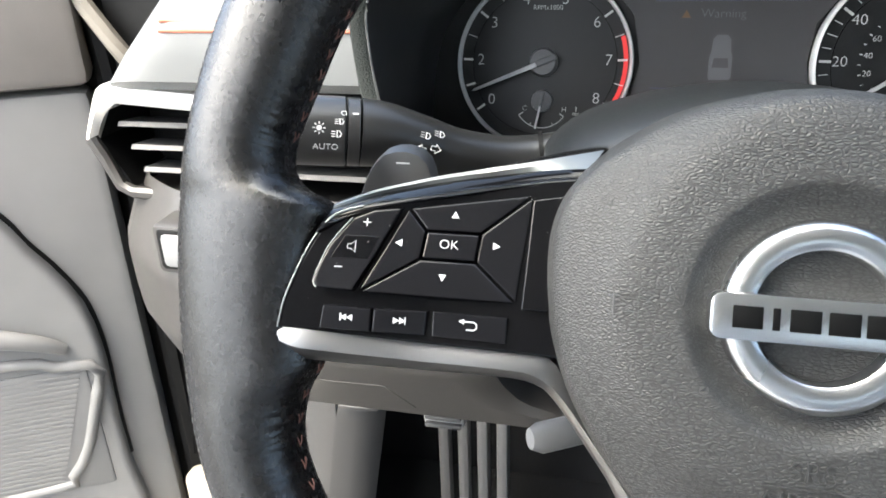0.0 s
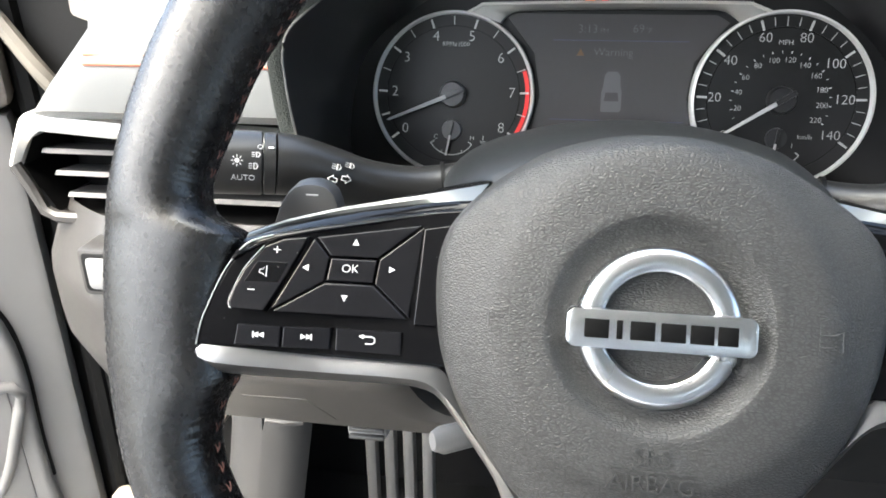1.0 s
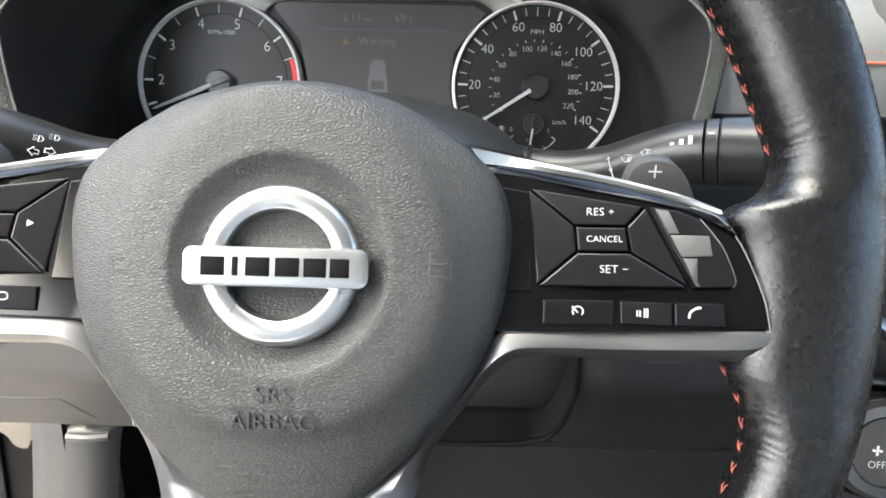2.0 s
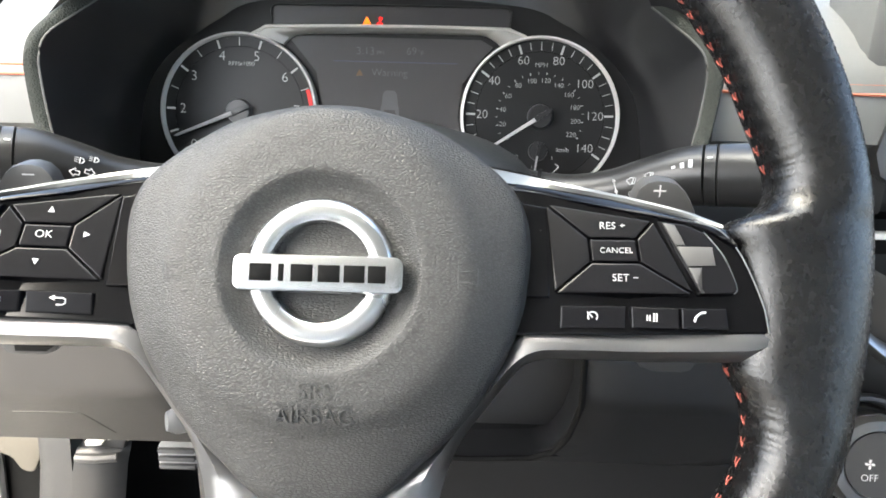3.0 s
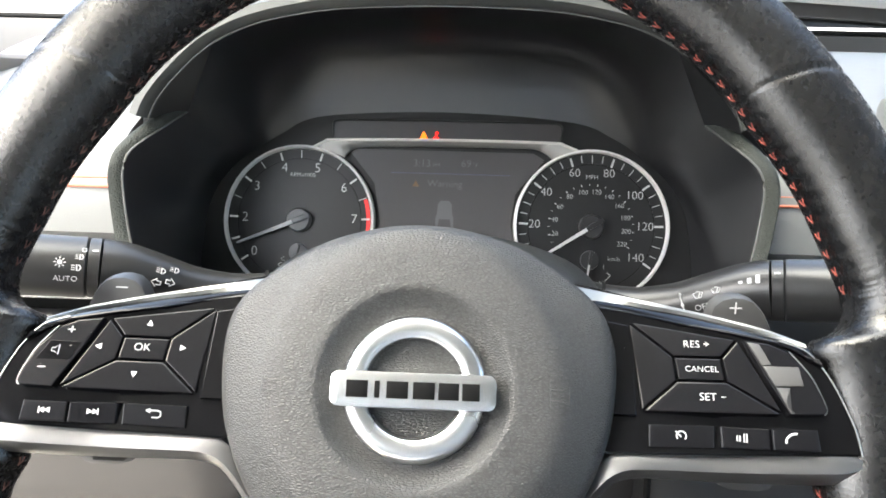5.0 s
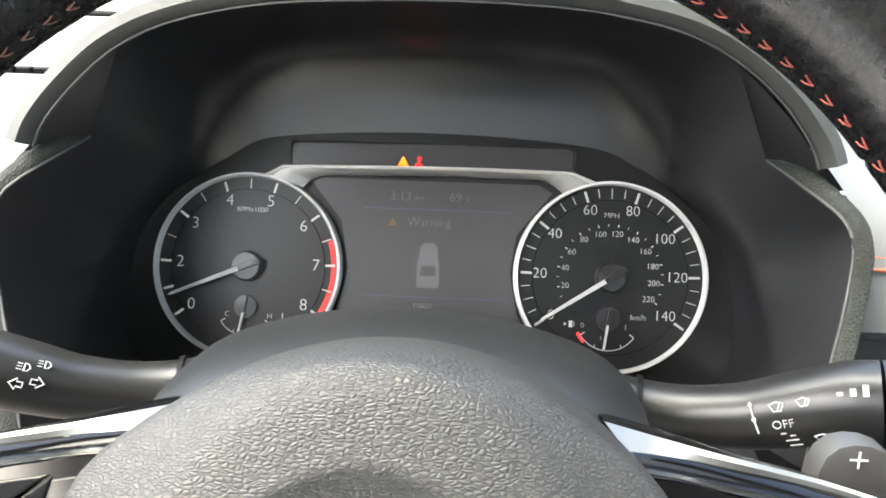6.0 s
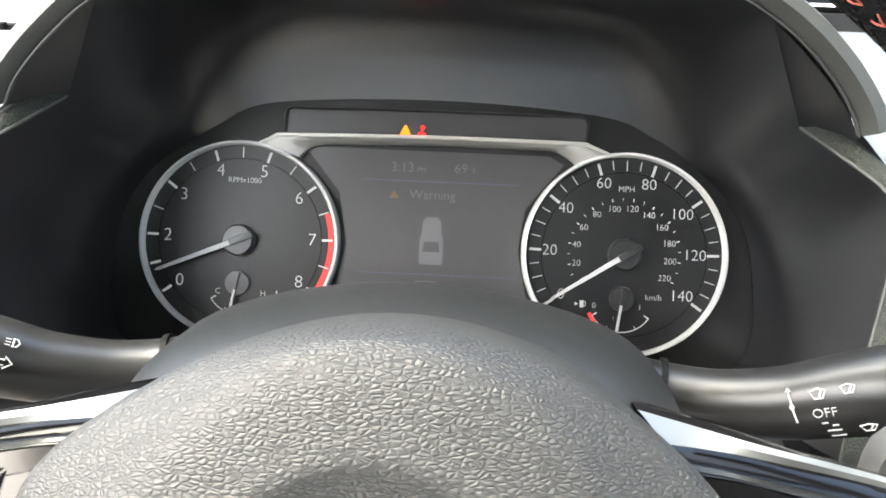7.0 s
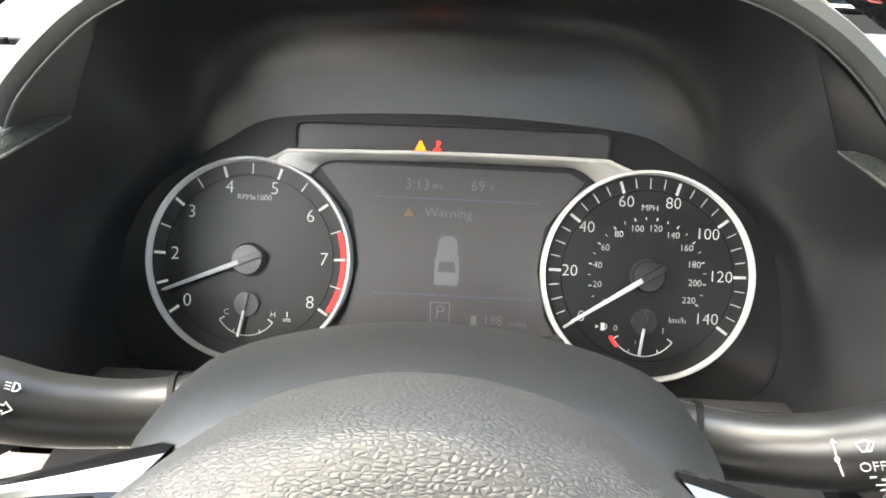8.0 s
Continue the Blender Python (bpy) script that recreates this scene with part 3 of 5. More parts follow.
for x0 in (-2.2, -1.2, 0.4, 1.4):
    box(x0 / 1000, x0 / 1000 + 0.0005, -0.0012 - 0.0004 * (x0 > 0), 0.001 + 0.0008 * (x0 > 0), 0, 0.00015, bm=ib)
mark(row_r[1], 0.1122, -0.0125, ib)
ib = tube([(0.0019 * math.cos(radians(a)), 0.0019 * math.sin(radians(a)), 0) for a in range(-40, 225, 20)], 0.0003, 5)
tube([(0, -0.0004, 0), (-0.0022, 0.0019, 0)], 0.0003, 5, ib)
mark(row_r[2], 0.0925, -0.0125, ib)

# shift paddles behind the spokes
for sx in (-1, 1):
    pd = thing("shift_paddle", IDENT, "grey plastic shift paddle behind the spoke", "shift paddle", "shift paddles")
    pb = prism([(p.x, p.y) for p in spline(mm([(119, 648), (121, 641.5), (125.8, 635.6), (130.5, 632), (140, 631.5), (148, 631.8), (151.6, 636), (152, 643), (150, 656), (147.5, 675), (146.5, 690), (143, 702), (138.5, 711), (132.5, 716.5), (123.5, 717.2), (118, 713.5), (115.8, 705), (115, 692), (115.5, 670)]), 48, True)], 0, 0.008, 0.0022)
    pb.transform(Matrix.Rotation(radians(90), 4, "X"))
    pb.transform(Matrix.Translation((0, 0.072, 0)))
    pb.transform(Matrix.Diagonal((sx, 1, 1, 1)))
    part("plate", pb, PADDLE, pd)
    if sx < 0:
        # thin black sheet laid on the plate in place of shade at its foot
        hb = prism(mm([(-144.7, 668), (-144.7, 634), (-131, 634), (-127, 637), (-122.5, 643), (-118.5, 668)]), 0.0079, 0.0084, 0.0002)
        hb.transform(Matrix.Rotation(radians(90), 4, "X"))
        hb.transform(Matrix.Translation((0, 0.072, 0)))
        part("foot_shade", hb, RUBBER, pd, "black sheet standing in for shade on the paddle's foot")
    lettering("sign", "+" if sx > 0 else "\u2212", 0.011, PRINT, pd, at(sx * 0.1265, 0.0636, 0.7125, 0, 90, 0), 0.00012)

# ---- instrument cluster (drawn in its own plane) ----
cluster = thing("instrument_cluster", GAUGE, "instrument cluster with two dials and a dark centre screen", "instrument cluster")
FACE = mm([(-146, -64), (-162, -61), (-173, -51), (-177, -36), (-175.5, -12), (-173.5, 8), (-166, 25), (-151, 42.5), (-121, 63.5), (-91, 77), (0, 82), (89, 77), (119, 66), (147, 48.5), (165, 31.5), (174, 15), (175, -8), (173, -33), (166.5, -51), (152, -63), (90, -68), (0, -70), (-90, -68)])
face_loop = spline(FACE, 140, True)


def plate_with_holes():
    """The cluster's face: a ring of faces from the outline to the recesses is enough, as dials and screen sit proud of it."""
    b = bmesh.new()
    vs = [b.verts.new((p.x * 1.025, p.y * 1.04, -0.004)) for p in face_loop]
    b.faces.new(vs)
    bk = [b.verts.new((p.x * 1.025, p.y * 1.04, -0.03)) for p in face_loop]
    for i in range(len(vs)):
        b.faces.new((vs[i], bk[i], bk[(i + 1) % len(vs)], vs[(i + 1) % len(vs)]))
    return b


part("face_plate", plate_with_holes(), material("black face plate", (0.009, 0.009, 0.0095), 0.45, bump=0.1, size=2000), cluster)


def polar(r, a):
    return (r * math.cos(radians(a)), r * math.sin(radians(a)))


def scale_angle(v):
    """Angle of the dial's marks; v 0..8."""
    return 178.3 - 35.2 * (v - 2) if v >= 2 else 216 - 18.85 * v


def speed_angle(v):
    return 178.8 - 35.4 * (v - 20) / 20 if v >= 20 else 214.5 - 35.7 * v / 20


def bar_mark(a, r0, r1, w, mat, parent, name="tick"):
    b = box(r0, r1, -w / 2, w / 2, 0, 0.0003)
    return part(name, b, mat, parent, m=at(0, 0, 0.0009, a), smooth=0)


def needle(parent, a, length, w, hub, mat_hub, mat_needle, z=0.002):
    h_ = part("needle_hub", turned([(hub * 1.05, 0.0005), (hub, 0.005), (hub * 0.9, 0.0065), (0, 0.0068)], 40), mat_hub, parent)
    b = prism([(hub * 0.5, -w * 0.9), (length * 0.96, -w * 0.5), (length, 0), (length * 0.96, w * 0.5), (hub * 0.5, w * 0.9)], 0.0062, 0.0078, 0.0003)
    part("needle", b, mat_needle, parent, m=at(0, 0, 0, a))
    b = prism([(-hub * 1.05, -w * 1.1), (hub * 0.5, -w * 1.1), (hub * 0.5, w * 1.1), (-hub * 1.05, w * 1.1)], 0.006, 0.0085, 0.0004)
    part("needle_tail", b, mat_hub, h_, m=at(0, 0, 0, a))


NEEDLEHUB = material("needle hub plastic", (0.11, 0.11, 0.113), 0.32, bump=0.1, size=1500)
DARKHUB = material("dark needle hub plastic", (0.03, 0.03, 0.032), 0.3, bump=0.1, size=1500)
NEEDLE = material("needle plastic", (0.62, 0.62, 0.62), 0.35, vary=0.03)


def dial(cx, cy, R):
    d = part("dial", turned([(R - 0.001, -0.004), (R - 0.001, 0.0006), (0.0452, 0.0006), (0.0451, 0.0008), (0, 0.0008)], 96), DIAL, cluster, m=at(cx, cy, 0), smooth=20)
    part("dark_line", turned([(0.0445, 0.0007), (0.0445, 0.00095), (0.0449, 0.00095), (0.0449, 0.0007)], 96), RUBBER, d, "thin dark circle")
    part("chrome_ring", turned([(R - 0.0023, 0.0), (R - 0.0022, 0.0036), (R - 0.0016, 0.0054), (R - 0.0003, 0.0050), (R + 0.0003, 0.002), (R + 0.0004, -0.004)], 96), CHROME, d, "polished chrome dial ring")
    return d


tach = dial(-0.1050, 0.0012, 0.0543)
for v in range(0, 9):
    if v != 1:
        bar_mark(scale_angle(v), 0.0449, 0.0508, 0.0013, PRINT, tach)
        x, y = polar(0.0396, scale_angle(v))
        lettering("numeral", str(v), 0.0097, PRINT, tach, at(x, y, 0.001), 0.0001)
    else:
        bar_mark(scale_angle(v), 0.0449, 0.0508, 0.0013, PRINT, tach)
    if 2 <= v < 8:
        bar_mark(scale_angle(v + 0.5), 0.0452, 0.0508, 0.00055, PRINT, tach)
arc = [(polar(0.0486, a), polar(0.0512, a)) for a in np.linspace(19, -31, 30)]
part("red_band", grid([[(*p, 0.0010), (*q, 0.0010)] for p, q in arc]), RED, tach, smooth=0)
lettering("print", "RPMx1000", 0.0042, PRINT, tach, at(0.0012, 0.0328, 0.001), 0.0001)
needle(tach, 202.5, 0.0475, 0.0016, 0.0085, NEEDLEHUB, NEEDLE)

speedo = dial(0.1042, 0.0027, 0.0552)
for v in range(0, 141, 5):
    big = v % 20 == 0
    bar_mark(speed_angle(v), 0.0448 if big else (0.0455 if v % 10 == 0 else 0.0462), 0.0512, 0.0014 if big else 0.0005, PRINT, speedo)
    if big:
        x, y = polar(0.0402 if v < 100 else 0.0382, speed_angle(v))
        lettering("numeral", str(v), 0.0085, PRINT, speedo, at(x, y, 0.001), 0.0001)
for v in range(0, 221, 10):
    a = speed_angle(v / 1.609)
    bar_mark(a, 0.0292, 0.0308, 0.0006 if v % 20 == 0 else 0.0003, PRINT, speedo)
    if v % 20 == 0:
        x, y = polar(0.0262 if v < 100 else 0.0252, a)
        lettering("numeral", str(v), 0.0048, PRINT, speedo, at(x, y, 0.001), 0.0001)
lettering("print", "MPH", 0.0045, PRINT, speedo, at(0, 0.0355, 0.001), 0.0001)
lettering("print", "km/h", 0.0045, PRINT, speedo, at(0.0168, -0.0225, 0.001), 0.0001)
needle(speedo, 213, 0.0475, 0.0015, 0.0085, DARKHUB, NEEDLE)


def small_gauge(parent, cx, cy, a, lo, hi, hub, rad):
    g = part("small_gauge", turned([(0.0068, 0.0008), (0.0064, 0.0034), (0, 0.0038)], 36), hub, parent, m=at(cx, cy, 0))
    part("pointer", box(0.0035, 0.0175, -0.0006, 0.0006, 0.0036, 0.005), NEEDLE, g, m=at(0, 0, 0, a))
    part("pointer_tail", box(-0.0062, 0.0035, -0.0008, 0.0008, 0.0036, 0.0052, 0.0002), hub, g, m=at(0, 0, 0, a))
    arc = [(*polar(rad, t), 0.001) for t in np.linspace(212, 326, 24)]
    part("scale_arc", tube(arc, 0.00028, 5), PRINT, g)
    for t in (212, 326):
        part("scale_end", box(rad - 0.003, rad, -0.0003, 0.0003, 0.0008, 0.0012), PRINT, g, m=at(0, 0, 0, t))
    for t in (245, 297):
        part("scale_mark", box(rad - 0.0018, rad, -0.0002, 0.0002, 0.0008, 0.0012), PRINT, g, m=at(0, 0, 0, t), smooth=0)
    for x, y, s in ((lo[1], lo[2], lo[0]), (hi[1], hi[2], hi[0])):
        lettering("print", s, 0.0044, PRINT, g, at(x, y, 0.001), 0.0001)
    return g


small_gauge(tach, 0.0, -0.0235, -101, ("C", -0.0108, -0.0048), ("H", 0.0140, -0.0052), NEEDLEHUB, 0.0168)
fuel = small_gauge(speedo, -0.0005, -0.0238, -98, ("0", -0.0145, -0.0042), ("1", 0.0102, -0.0045), DARKHUB, 0.0182)
red_arc = [(polar(0.0180, a), polar(0.0200, a)) for a in np.linspace(206, 226, 10)]
part("red_band", grid([[(*p, 0.0012), (*q, 0.0012)] for p, q in red_arc]), RED, fuel, smooth=0)
pump = box(-0.0012, 0.0008, -0.0019, 0.0019, 0, 0.0002)
tube([(0.0008, -0.001, 0.0001), (0.0018, -0.001, 0.0001), (0.0018, 0.001, 0.0001), (0.001, 0.0016, 0.0001)], 0.0002, 4, pump)
prism(mm([(-2.2, 0), (-4, 1), (-4, -1)]), 0, 0.0002, bm=pump)
part("fuel_icon", pump, PRINT, speedo, m=at(-0.0215, -0.0275, 0.001), smooth=0)
temp = box(-0.0003, 0.0003, -0.0005, 0.0025, 0, 0.0002)
for k in range(2):
    box(-0.002, 0.002, -0.0016 - 0.001 * k, -0.0012 - 0.001 * k, 0, 0.0002, bm=temp)
part("coolant_icon", temp, PRINT, tach, m=at(0.0215, -0.0292, 0.001), smooth=0)

# centre screen, its bright bracket and the lamp strip above
SCREENMAT = material("dark screen glass", (0.065, 0.063, 0.066), 0.3, vary=0.05, coat=0.3)
screen = part("screen", prism(mm([(-70, 52), (-64, 54.5), (62, 54.5), (70, 50), (50, 25), (47, 2), (52, -22), (58, -32), (-58, -34), (-52, -22), (-47, 2), (-52, 30)]), -0.006, -0.001), SCREENMAT, cluster, "dark switched-on display with faint text")
DIM = material("dim display light", (0.13, 0.135, 0.145), 0.4, vary=0.03, emit=0.03)
DIMBLUE = material("dim blue display light", (0.07, 0.075, 0.12), 0.4, vary=0.03, emit=0.03)
for txt, x, y, s in (("3:13", -18, 45, 7.6), ("PM", -7.5, 44, 4.2), ("69", 14, 45.5, 7.6), ("\u00b0F", 20.5, 44.5, 4.6), ("Warning", -1, 30.5, 7.2), ("P", -3, -22, 10.5), ("198", 25, -25, 7.0), ("miles", 38, -26, 4.8)):
    lettering("display_text", txt, s / 1000, DIM, screen, at(x / 1000, y / 1000, -0.0008), 0.00005)
for y in (38, -13):
    part("display_line", box(-0.040, 0.046, y / 1000 - 0.0003, y / 1000 + 0.0003, -0.001, -0.0007), DIMBLUE, screen, smooth=0)
part("display_frame", tube(mm([(-8, -27.5, -0.8), (2, -27.5, -0.8), (2, -16.8, -0.8), (-8, -16.8, -0.8)]), 0.0003, 4, closed=True), DIM, screen)
CARICON = material("dim grey display picture", (0.11, 0.11, 0.12), 0.4, vary=0.2, emit=0.02)
part("display_car", prism(mm([(-7, -6), (-6.5, -7.5), (5, -7.5), (6, -6), (6, 6), (5, 9), (4.5, 16), (2.5, 18.5), (-3.5, 18.5), (-5.5, 16), (-6, 9), (-7, 6)]), -0.001, -0.0007), CARICON, screen, "faint picture of a car from above", smooth=0)
part("display_car_glass", prism(mm([(-5.2, -0.5), (4.2, -0.5), (3.4, 5), (-4.4, 5)]), -0.0008, -0.0005), SCREENMAT, screen, smooth=0)

part("display_triangle", prism(mm([(-24.6, 28.2), (-19.4, 28.2), (-22, 32.8)]), -0.001, -0.0007), material("dim amber display light", (0.15, 0.09, 0.05), 0.4, vary=0.03, emit=0.02), screen, smooth=0)
part("display_pump", box(0.0135, 0.0165, -0.0275, -0.0228, -0.001, -0.0007), DIM, screen, smooth=0)
lettering("print", "1", 0.0036, PRINT, fuel, at(-0.0038, -0.0111, 0.001), 0.0001)
part("screen_ledge", grid([[Vector((x, -0.034 + 0.004 * (abs(x) / 0.06) ** 4, -0.001)), Vector((x, -0.0365 + 0.004 * (abs(x) / 0.06) ** 4, 0.004)), Vector((x * 1.08, -0.050, 0.012)), Vector((x * 1.1, -0.066, 0.014))] for x in np.linspace(-0.062, 0.062, 20)]), PLASTIC, cluster, "ledge under the screen", smooth=30)
bracket = bmesh.new()
BR_OUT = mm([(-96, 55), (-88, 58.8), (-80.6, 60.4), (0, 62.2), (73, 62.2), (83, 60.8), (93, 57)])
BR_IN = mm([(-75, 48), (-70.8, 52.6), (-65.4, 55.3), (-50, 56.4), (0, 57.8), (50, 58.0), (63, 57.8), (69.5, 55.5), (76.5, 50.5)])
o_, i_ = spline(BR_OUT, 60), spline(BR_IN, 60)
prow = []
for a, b in zip(o_, i_):
    prow.append([Vector((a.x, a.y, -0.004)), Vector((a.x, a.y, 0.0035)), a.lerp(b, 0.35) + Vector((0, 0, 0.0045)), Vector((b.x, b.y, 0.001)), Vector((b.x, b.y, -0.004))])
part("bright_line", tube([p + Vector((0, -0.0008, 0.0042)) for p in o_], 0.0011, 8), TRIM, cluster, "bright upper line of the bracket")
part("bright_bracket", grid(prow), material("satin bracket", (0.45, 0.44, 0.42), 0.35, metal=0.5), cluster, "light metallic bracket over the screen", smooth=70)
strip = part("lamp_strip", prism(mm([(-82.8, 61.5), (81.2, 62.5), (81.6, 73.5), (80.5, 75.4), (78, 76.2), (0, 76.2), (-79.7, 75), (-82.2, 74.2), (-83.1, 72)]), -0.006, -0.0025), SCREENMAT, cluster, "dark warning lamp strip")
edge = tube(mm([(-83, 61, -1), (81.6, 62, -1), (82.2, 73.6, -1), (81, 76, -1), (78, 76.8, -1), (0, 76.8, -1), (-79.7, 75.6, -1), (-82.6, 74.6, -1), (-83.6, 72, -1)]), 0.0008, 6, closed=True)
part("strip_edge", edge, PLASTIC, strip)
AMBER = material("amber lamp", (1.0, 0.17, 0.004), 0.5, vary=0.02, emit=0.16)
REDLAMP = material("red lamp", (1.0, 0.02, 0.015), 0.5, vary=0.02, emit=0.16)
part("amber_lamp", prism(mm([(-3.4, -2.6), (3.4, -2.6), (0.4, 3.2), (-0.4, 3.2)]), 0, 0.0003), AMBER, strip, "lit amber warning triangle", m=at(-0.0175, 0.0652, -0.0022), smooth=0)
rl = box(-0.0004, 0.0004, -0.0032, 0.0032, 0, 0.0003)
rl.transform(Matrix.Rotation(radians(-30), 4, "Z"))
box(-0.002, 0.002, -0.0026, -0.0008, 0, 0.0003, bm=rl)
join(rl, turned([(0.0011, 0), (0.0011, 0.0003), (0, 0.0003)], 14), Matrix.Translation((0.0003, 0.0021, 0)))
part("red_lamp", rl, REDLAMP, strip, "lit red warning lamp", m=at(-0.0085, 0.0655, -0.0022), smooth=0)

# ---- cluster hood and surround ----
def gw(x, y, z=0.0):
    return GAUGE @ Vector((x, y, z))


hood = thing("cluster_hood", IDENT, "dark arched hood over the instrument cluster", "dashboard hood")
LIP = [(-0.170, 0.200, 0.776), (-0.1645, 0.200, 0.787), (-0.151, 0.200, 0.8025), (-0.132, 0.200, 0.8185), (-0.109, 0.200, 0.8295), (-0.080, 0.200, 0.8365), (-0.051, 0.200, 0.840), (0, 0.200, 0.842), (0.051, 0.200, 0.841), (0.080, 0.200, 0.838), (0.109, 0.200, 0.8315), (0.132, 0.200, 0.820), (0.151, 0.200, 0.8045), (0.1645, 0.200, 0.788), (0.169, 0.200, 0.778)]
lip = spline(LIP, 80)
hrows = []
for p in lip:
    out = Vector((p.x, 0, p.z - 0.72)).normalized()
    back_out = Vector((p.x * 1.10, 0.42, 0.72 + (p.z - 0.72) * 0.92))
    hrows.append([p + Vector((0, 0.004, 0)), p + Vector((0, -0.001, 0)) + out * 0.001, p + Vector((0, -0.0045, 0)) + out * 0.005, p + Vector((0, -0.003, 0)) + out * 0.010, p + Vector((0, 0.006, 0)) + out * 0.0135, p + Vector((0, 0.03, 0)) + out * 0.017, p.lerp(back_out, 0.5) + out * 0.018, back_out])

# the lining runs in one sweep from one side panel over the top to the other
SIDE = [(-0.1545, 0.222, 0.779), (-0.163, 0.207, 0.771), (-0.1745, 0.187, 0.759), (-0.1775, 0.181, 0.748), (-0.1765, 0.178, 0.735), (-0.172, 0.172, 0.714), (-0.162, 0.160, 0.686), (-0.155, 0.15, 0.665)]
side_edge = spline(SIDE, 40)
J = 12
seam = [side_edge[0].lerp(lip[J] + Vector((0, 0.004, 0)), k / 9) for k in range(1, 9)]
front = list(reversed(side_edge)) + seam + [p + Vector((0, 0.004, 0)) for p in lip[J:80 - J]] + [Vector((-p.x, p.y, p.z)) for p in reversed(seam)] + [Vector((-p.x, p.y, p.z)) for p in side_edge]
BACK_SIDE = mm([(-152, -66), (-170, -53), (-176.5, -34), (-175.5, -10), (-172, 12), (-166, 26), (-158, 37), (-150, 45)])
BACK_TOP = mm([(-134, 56), (-121, 64.5), (-91, 78), (0, 83), (89, 78), (119, 67), (134, 58)])
back_side = spline(BACK_SIDE, 40)
top_loop = spline([tuple(back_side[-1])[:2]] + BACK_TOP + [(-back_side[-1].x, back_side[-1].y)], 200)
back = back_side + [top_loop[int(k * 13 / 9)] for k in range(1, 9)] + [top_loop[13 + round(174 * k / (79 - 2 * J))] for k in range(80 - 2 * J)] + [top_loop[199 - int(k * 13 / 9)] for k in range(8, 0, -1)] + [Vector((-p.x, p.y, 0)) for p in reversed(back_side)]
columns = []
for k, (p, q) in enumerate(zip(front, back)):
    e = min(k, len(front) - 1 - k)
    w = clamp01((e - 30) / 30)
    w = w * w * (3 - 2 * w)
    q = gw(q.x, q.y, -0.003)
    d = p - q
    col = []
    for j in range(15):
        f = j / 14
        c, sn = (1 - math.cos(f * math.pi / 2)) ** 1.4, math.sin(f * math.pi / 2) ** 0.85
        col.append(q + Vector((d.x * (f + w * (sn - f)), d.y * (f + w * (c - f)), d.z * (f + w * (sn - f)) + 0.009 * w * math.sin(f * math.pi))))
    columns.append(col)
part("hood_lining", grid(columns[39:len(columns) - 39]), CAVITY, hood, "black moulded lining with a soft sheen", smooth=60)
for sx in (1, -1):
    flap = [[p + Vector((0, 0.004, 0)), (p + Vector((0, 0.004, 0))).lerp(side_edge[0].lerp(lip[J] + Vector((0, 0.004, 0)), i / J), 0.5), side_edge[0].lerp(lip[J] + Vector((0, 0.004, 0)), i / J) + Vector((0, 0.0008, 0))] for i, p in enumerate(lip[:J + 1])]
    b = grid(flap)
    b.transform(Matrix.Diagonal((sx, 1, 1, 1)))
    part("lining_flap", b, CAVITY, hood, "black flange behind the end of the lip", smooth=60)
part("hood_shell", grid(hrows), HOOD_TOP, hood, "black grained outer skin", smooth=50)
part("hood_piping", tube([r_[0] + Vector((0, -0.003, -0.0004)) for r_ in hrows], 0.0006, 6), material("hood piping", (0.09, 0.092, 0.09), 0.45), hood, "thin grey piping inside the hood lip")
hs = bmesh.new()
for k in range(14, 66):
    a = hrows[k]
    for c in (0.15, 0.45):
        p0 = a[4].lerp(a[5], c) + Vector((0, 0, 0.0006))
        p1 = hrows[k + 1][4].lerp(hrows[k + 1][5], c) + Vector((0, 0, 0.0006))
        tube([p0, p0.lerp(p1, 0.7)], 0.0006, 5, hs)
tagged(part("hood_stitching", hs, material("tan thread", (0.5, 0.36, 0.2), 0.7), hood, "tan double stitching"), kind="stuff")

surround = thing("cluster_surround", IDENT, "black side panels round the cluster with stitched edge", "dashboard surround")
BANDC = material("stitched edge band", (0.023, 0.026, 0.023), 0.75, bump=0.6, size=600, kind="leather", spec=0.25)
for sx in (1, -1):
    flip = Matrix.Diagonal((sx, 1, 1, 1))
    part("side_panel", grid(columns[:40] if sx > 0 else columns[-40:]), CAVITY, surround, smooth=60)
    b = tube(side_edge, 0.0008, 8)
    b.transform(flip)
    part("piping", b, material("grey piping", (0.045, 0.046, 0.045), 0.45), surround, "thin grey piping")
    rows_b = []
    for i, p in enumerate(side_edge):
        f = clamp01(i / 14)
        o = Vector((-0.55 - 0.45 * f, 0, 0.8 * (1 - f))).normalized()
        rows_b.append([p, p + o * 0.003 + Vector((0, -0.003, 0)), p + o * 0.007 + Vector((0, -0.003, 0)), p + o * 0.0095 + Vector((0, 0.002, 0)), p + o * 0.0105 + Vector((0, 0.03, 0))])
    b = grid(rows_b)
    b.transform(flip)
    part("edge_band", b, BANDC, surround, "grained band along the edge", smooth=60)
low = grid([[gw(x, -0.066, -0.003), Vector((x * 0.98, 0.20, 0.655)), Vector((x * 0.97, 0.15, 0.64))] for x in np.linspace(-0.156, 0.156, 12)])
part("lower_panel", low, CAVITY, surround, smooth=50)

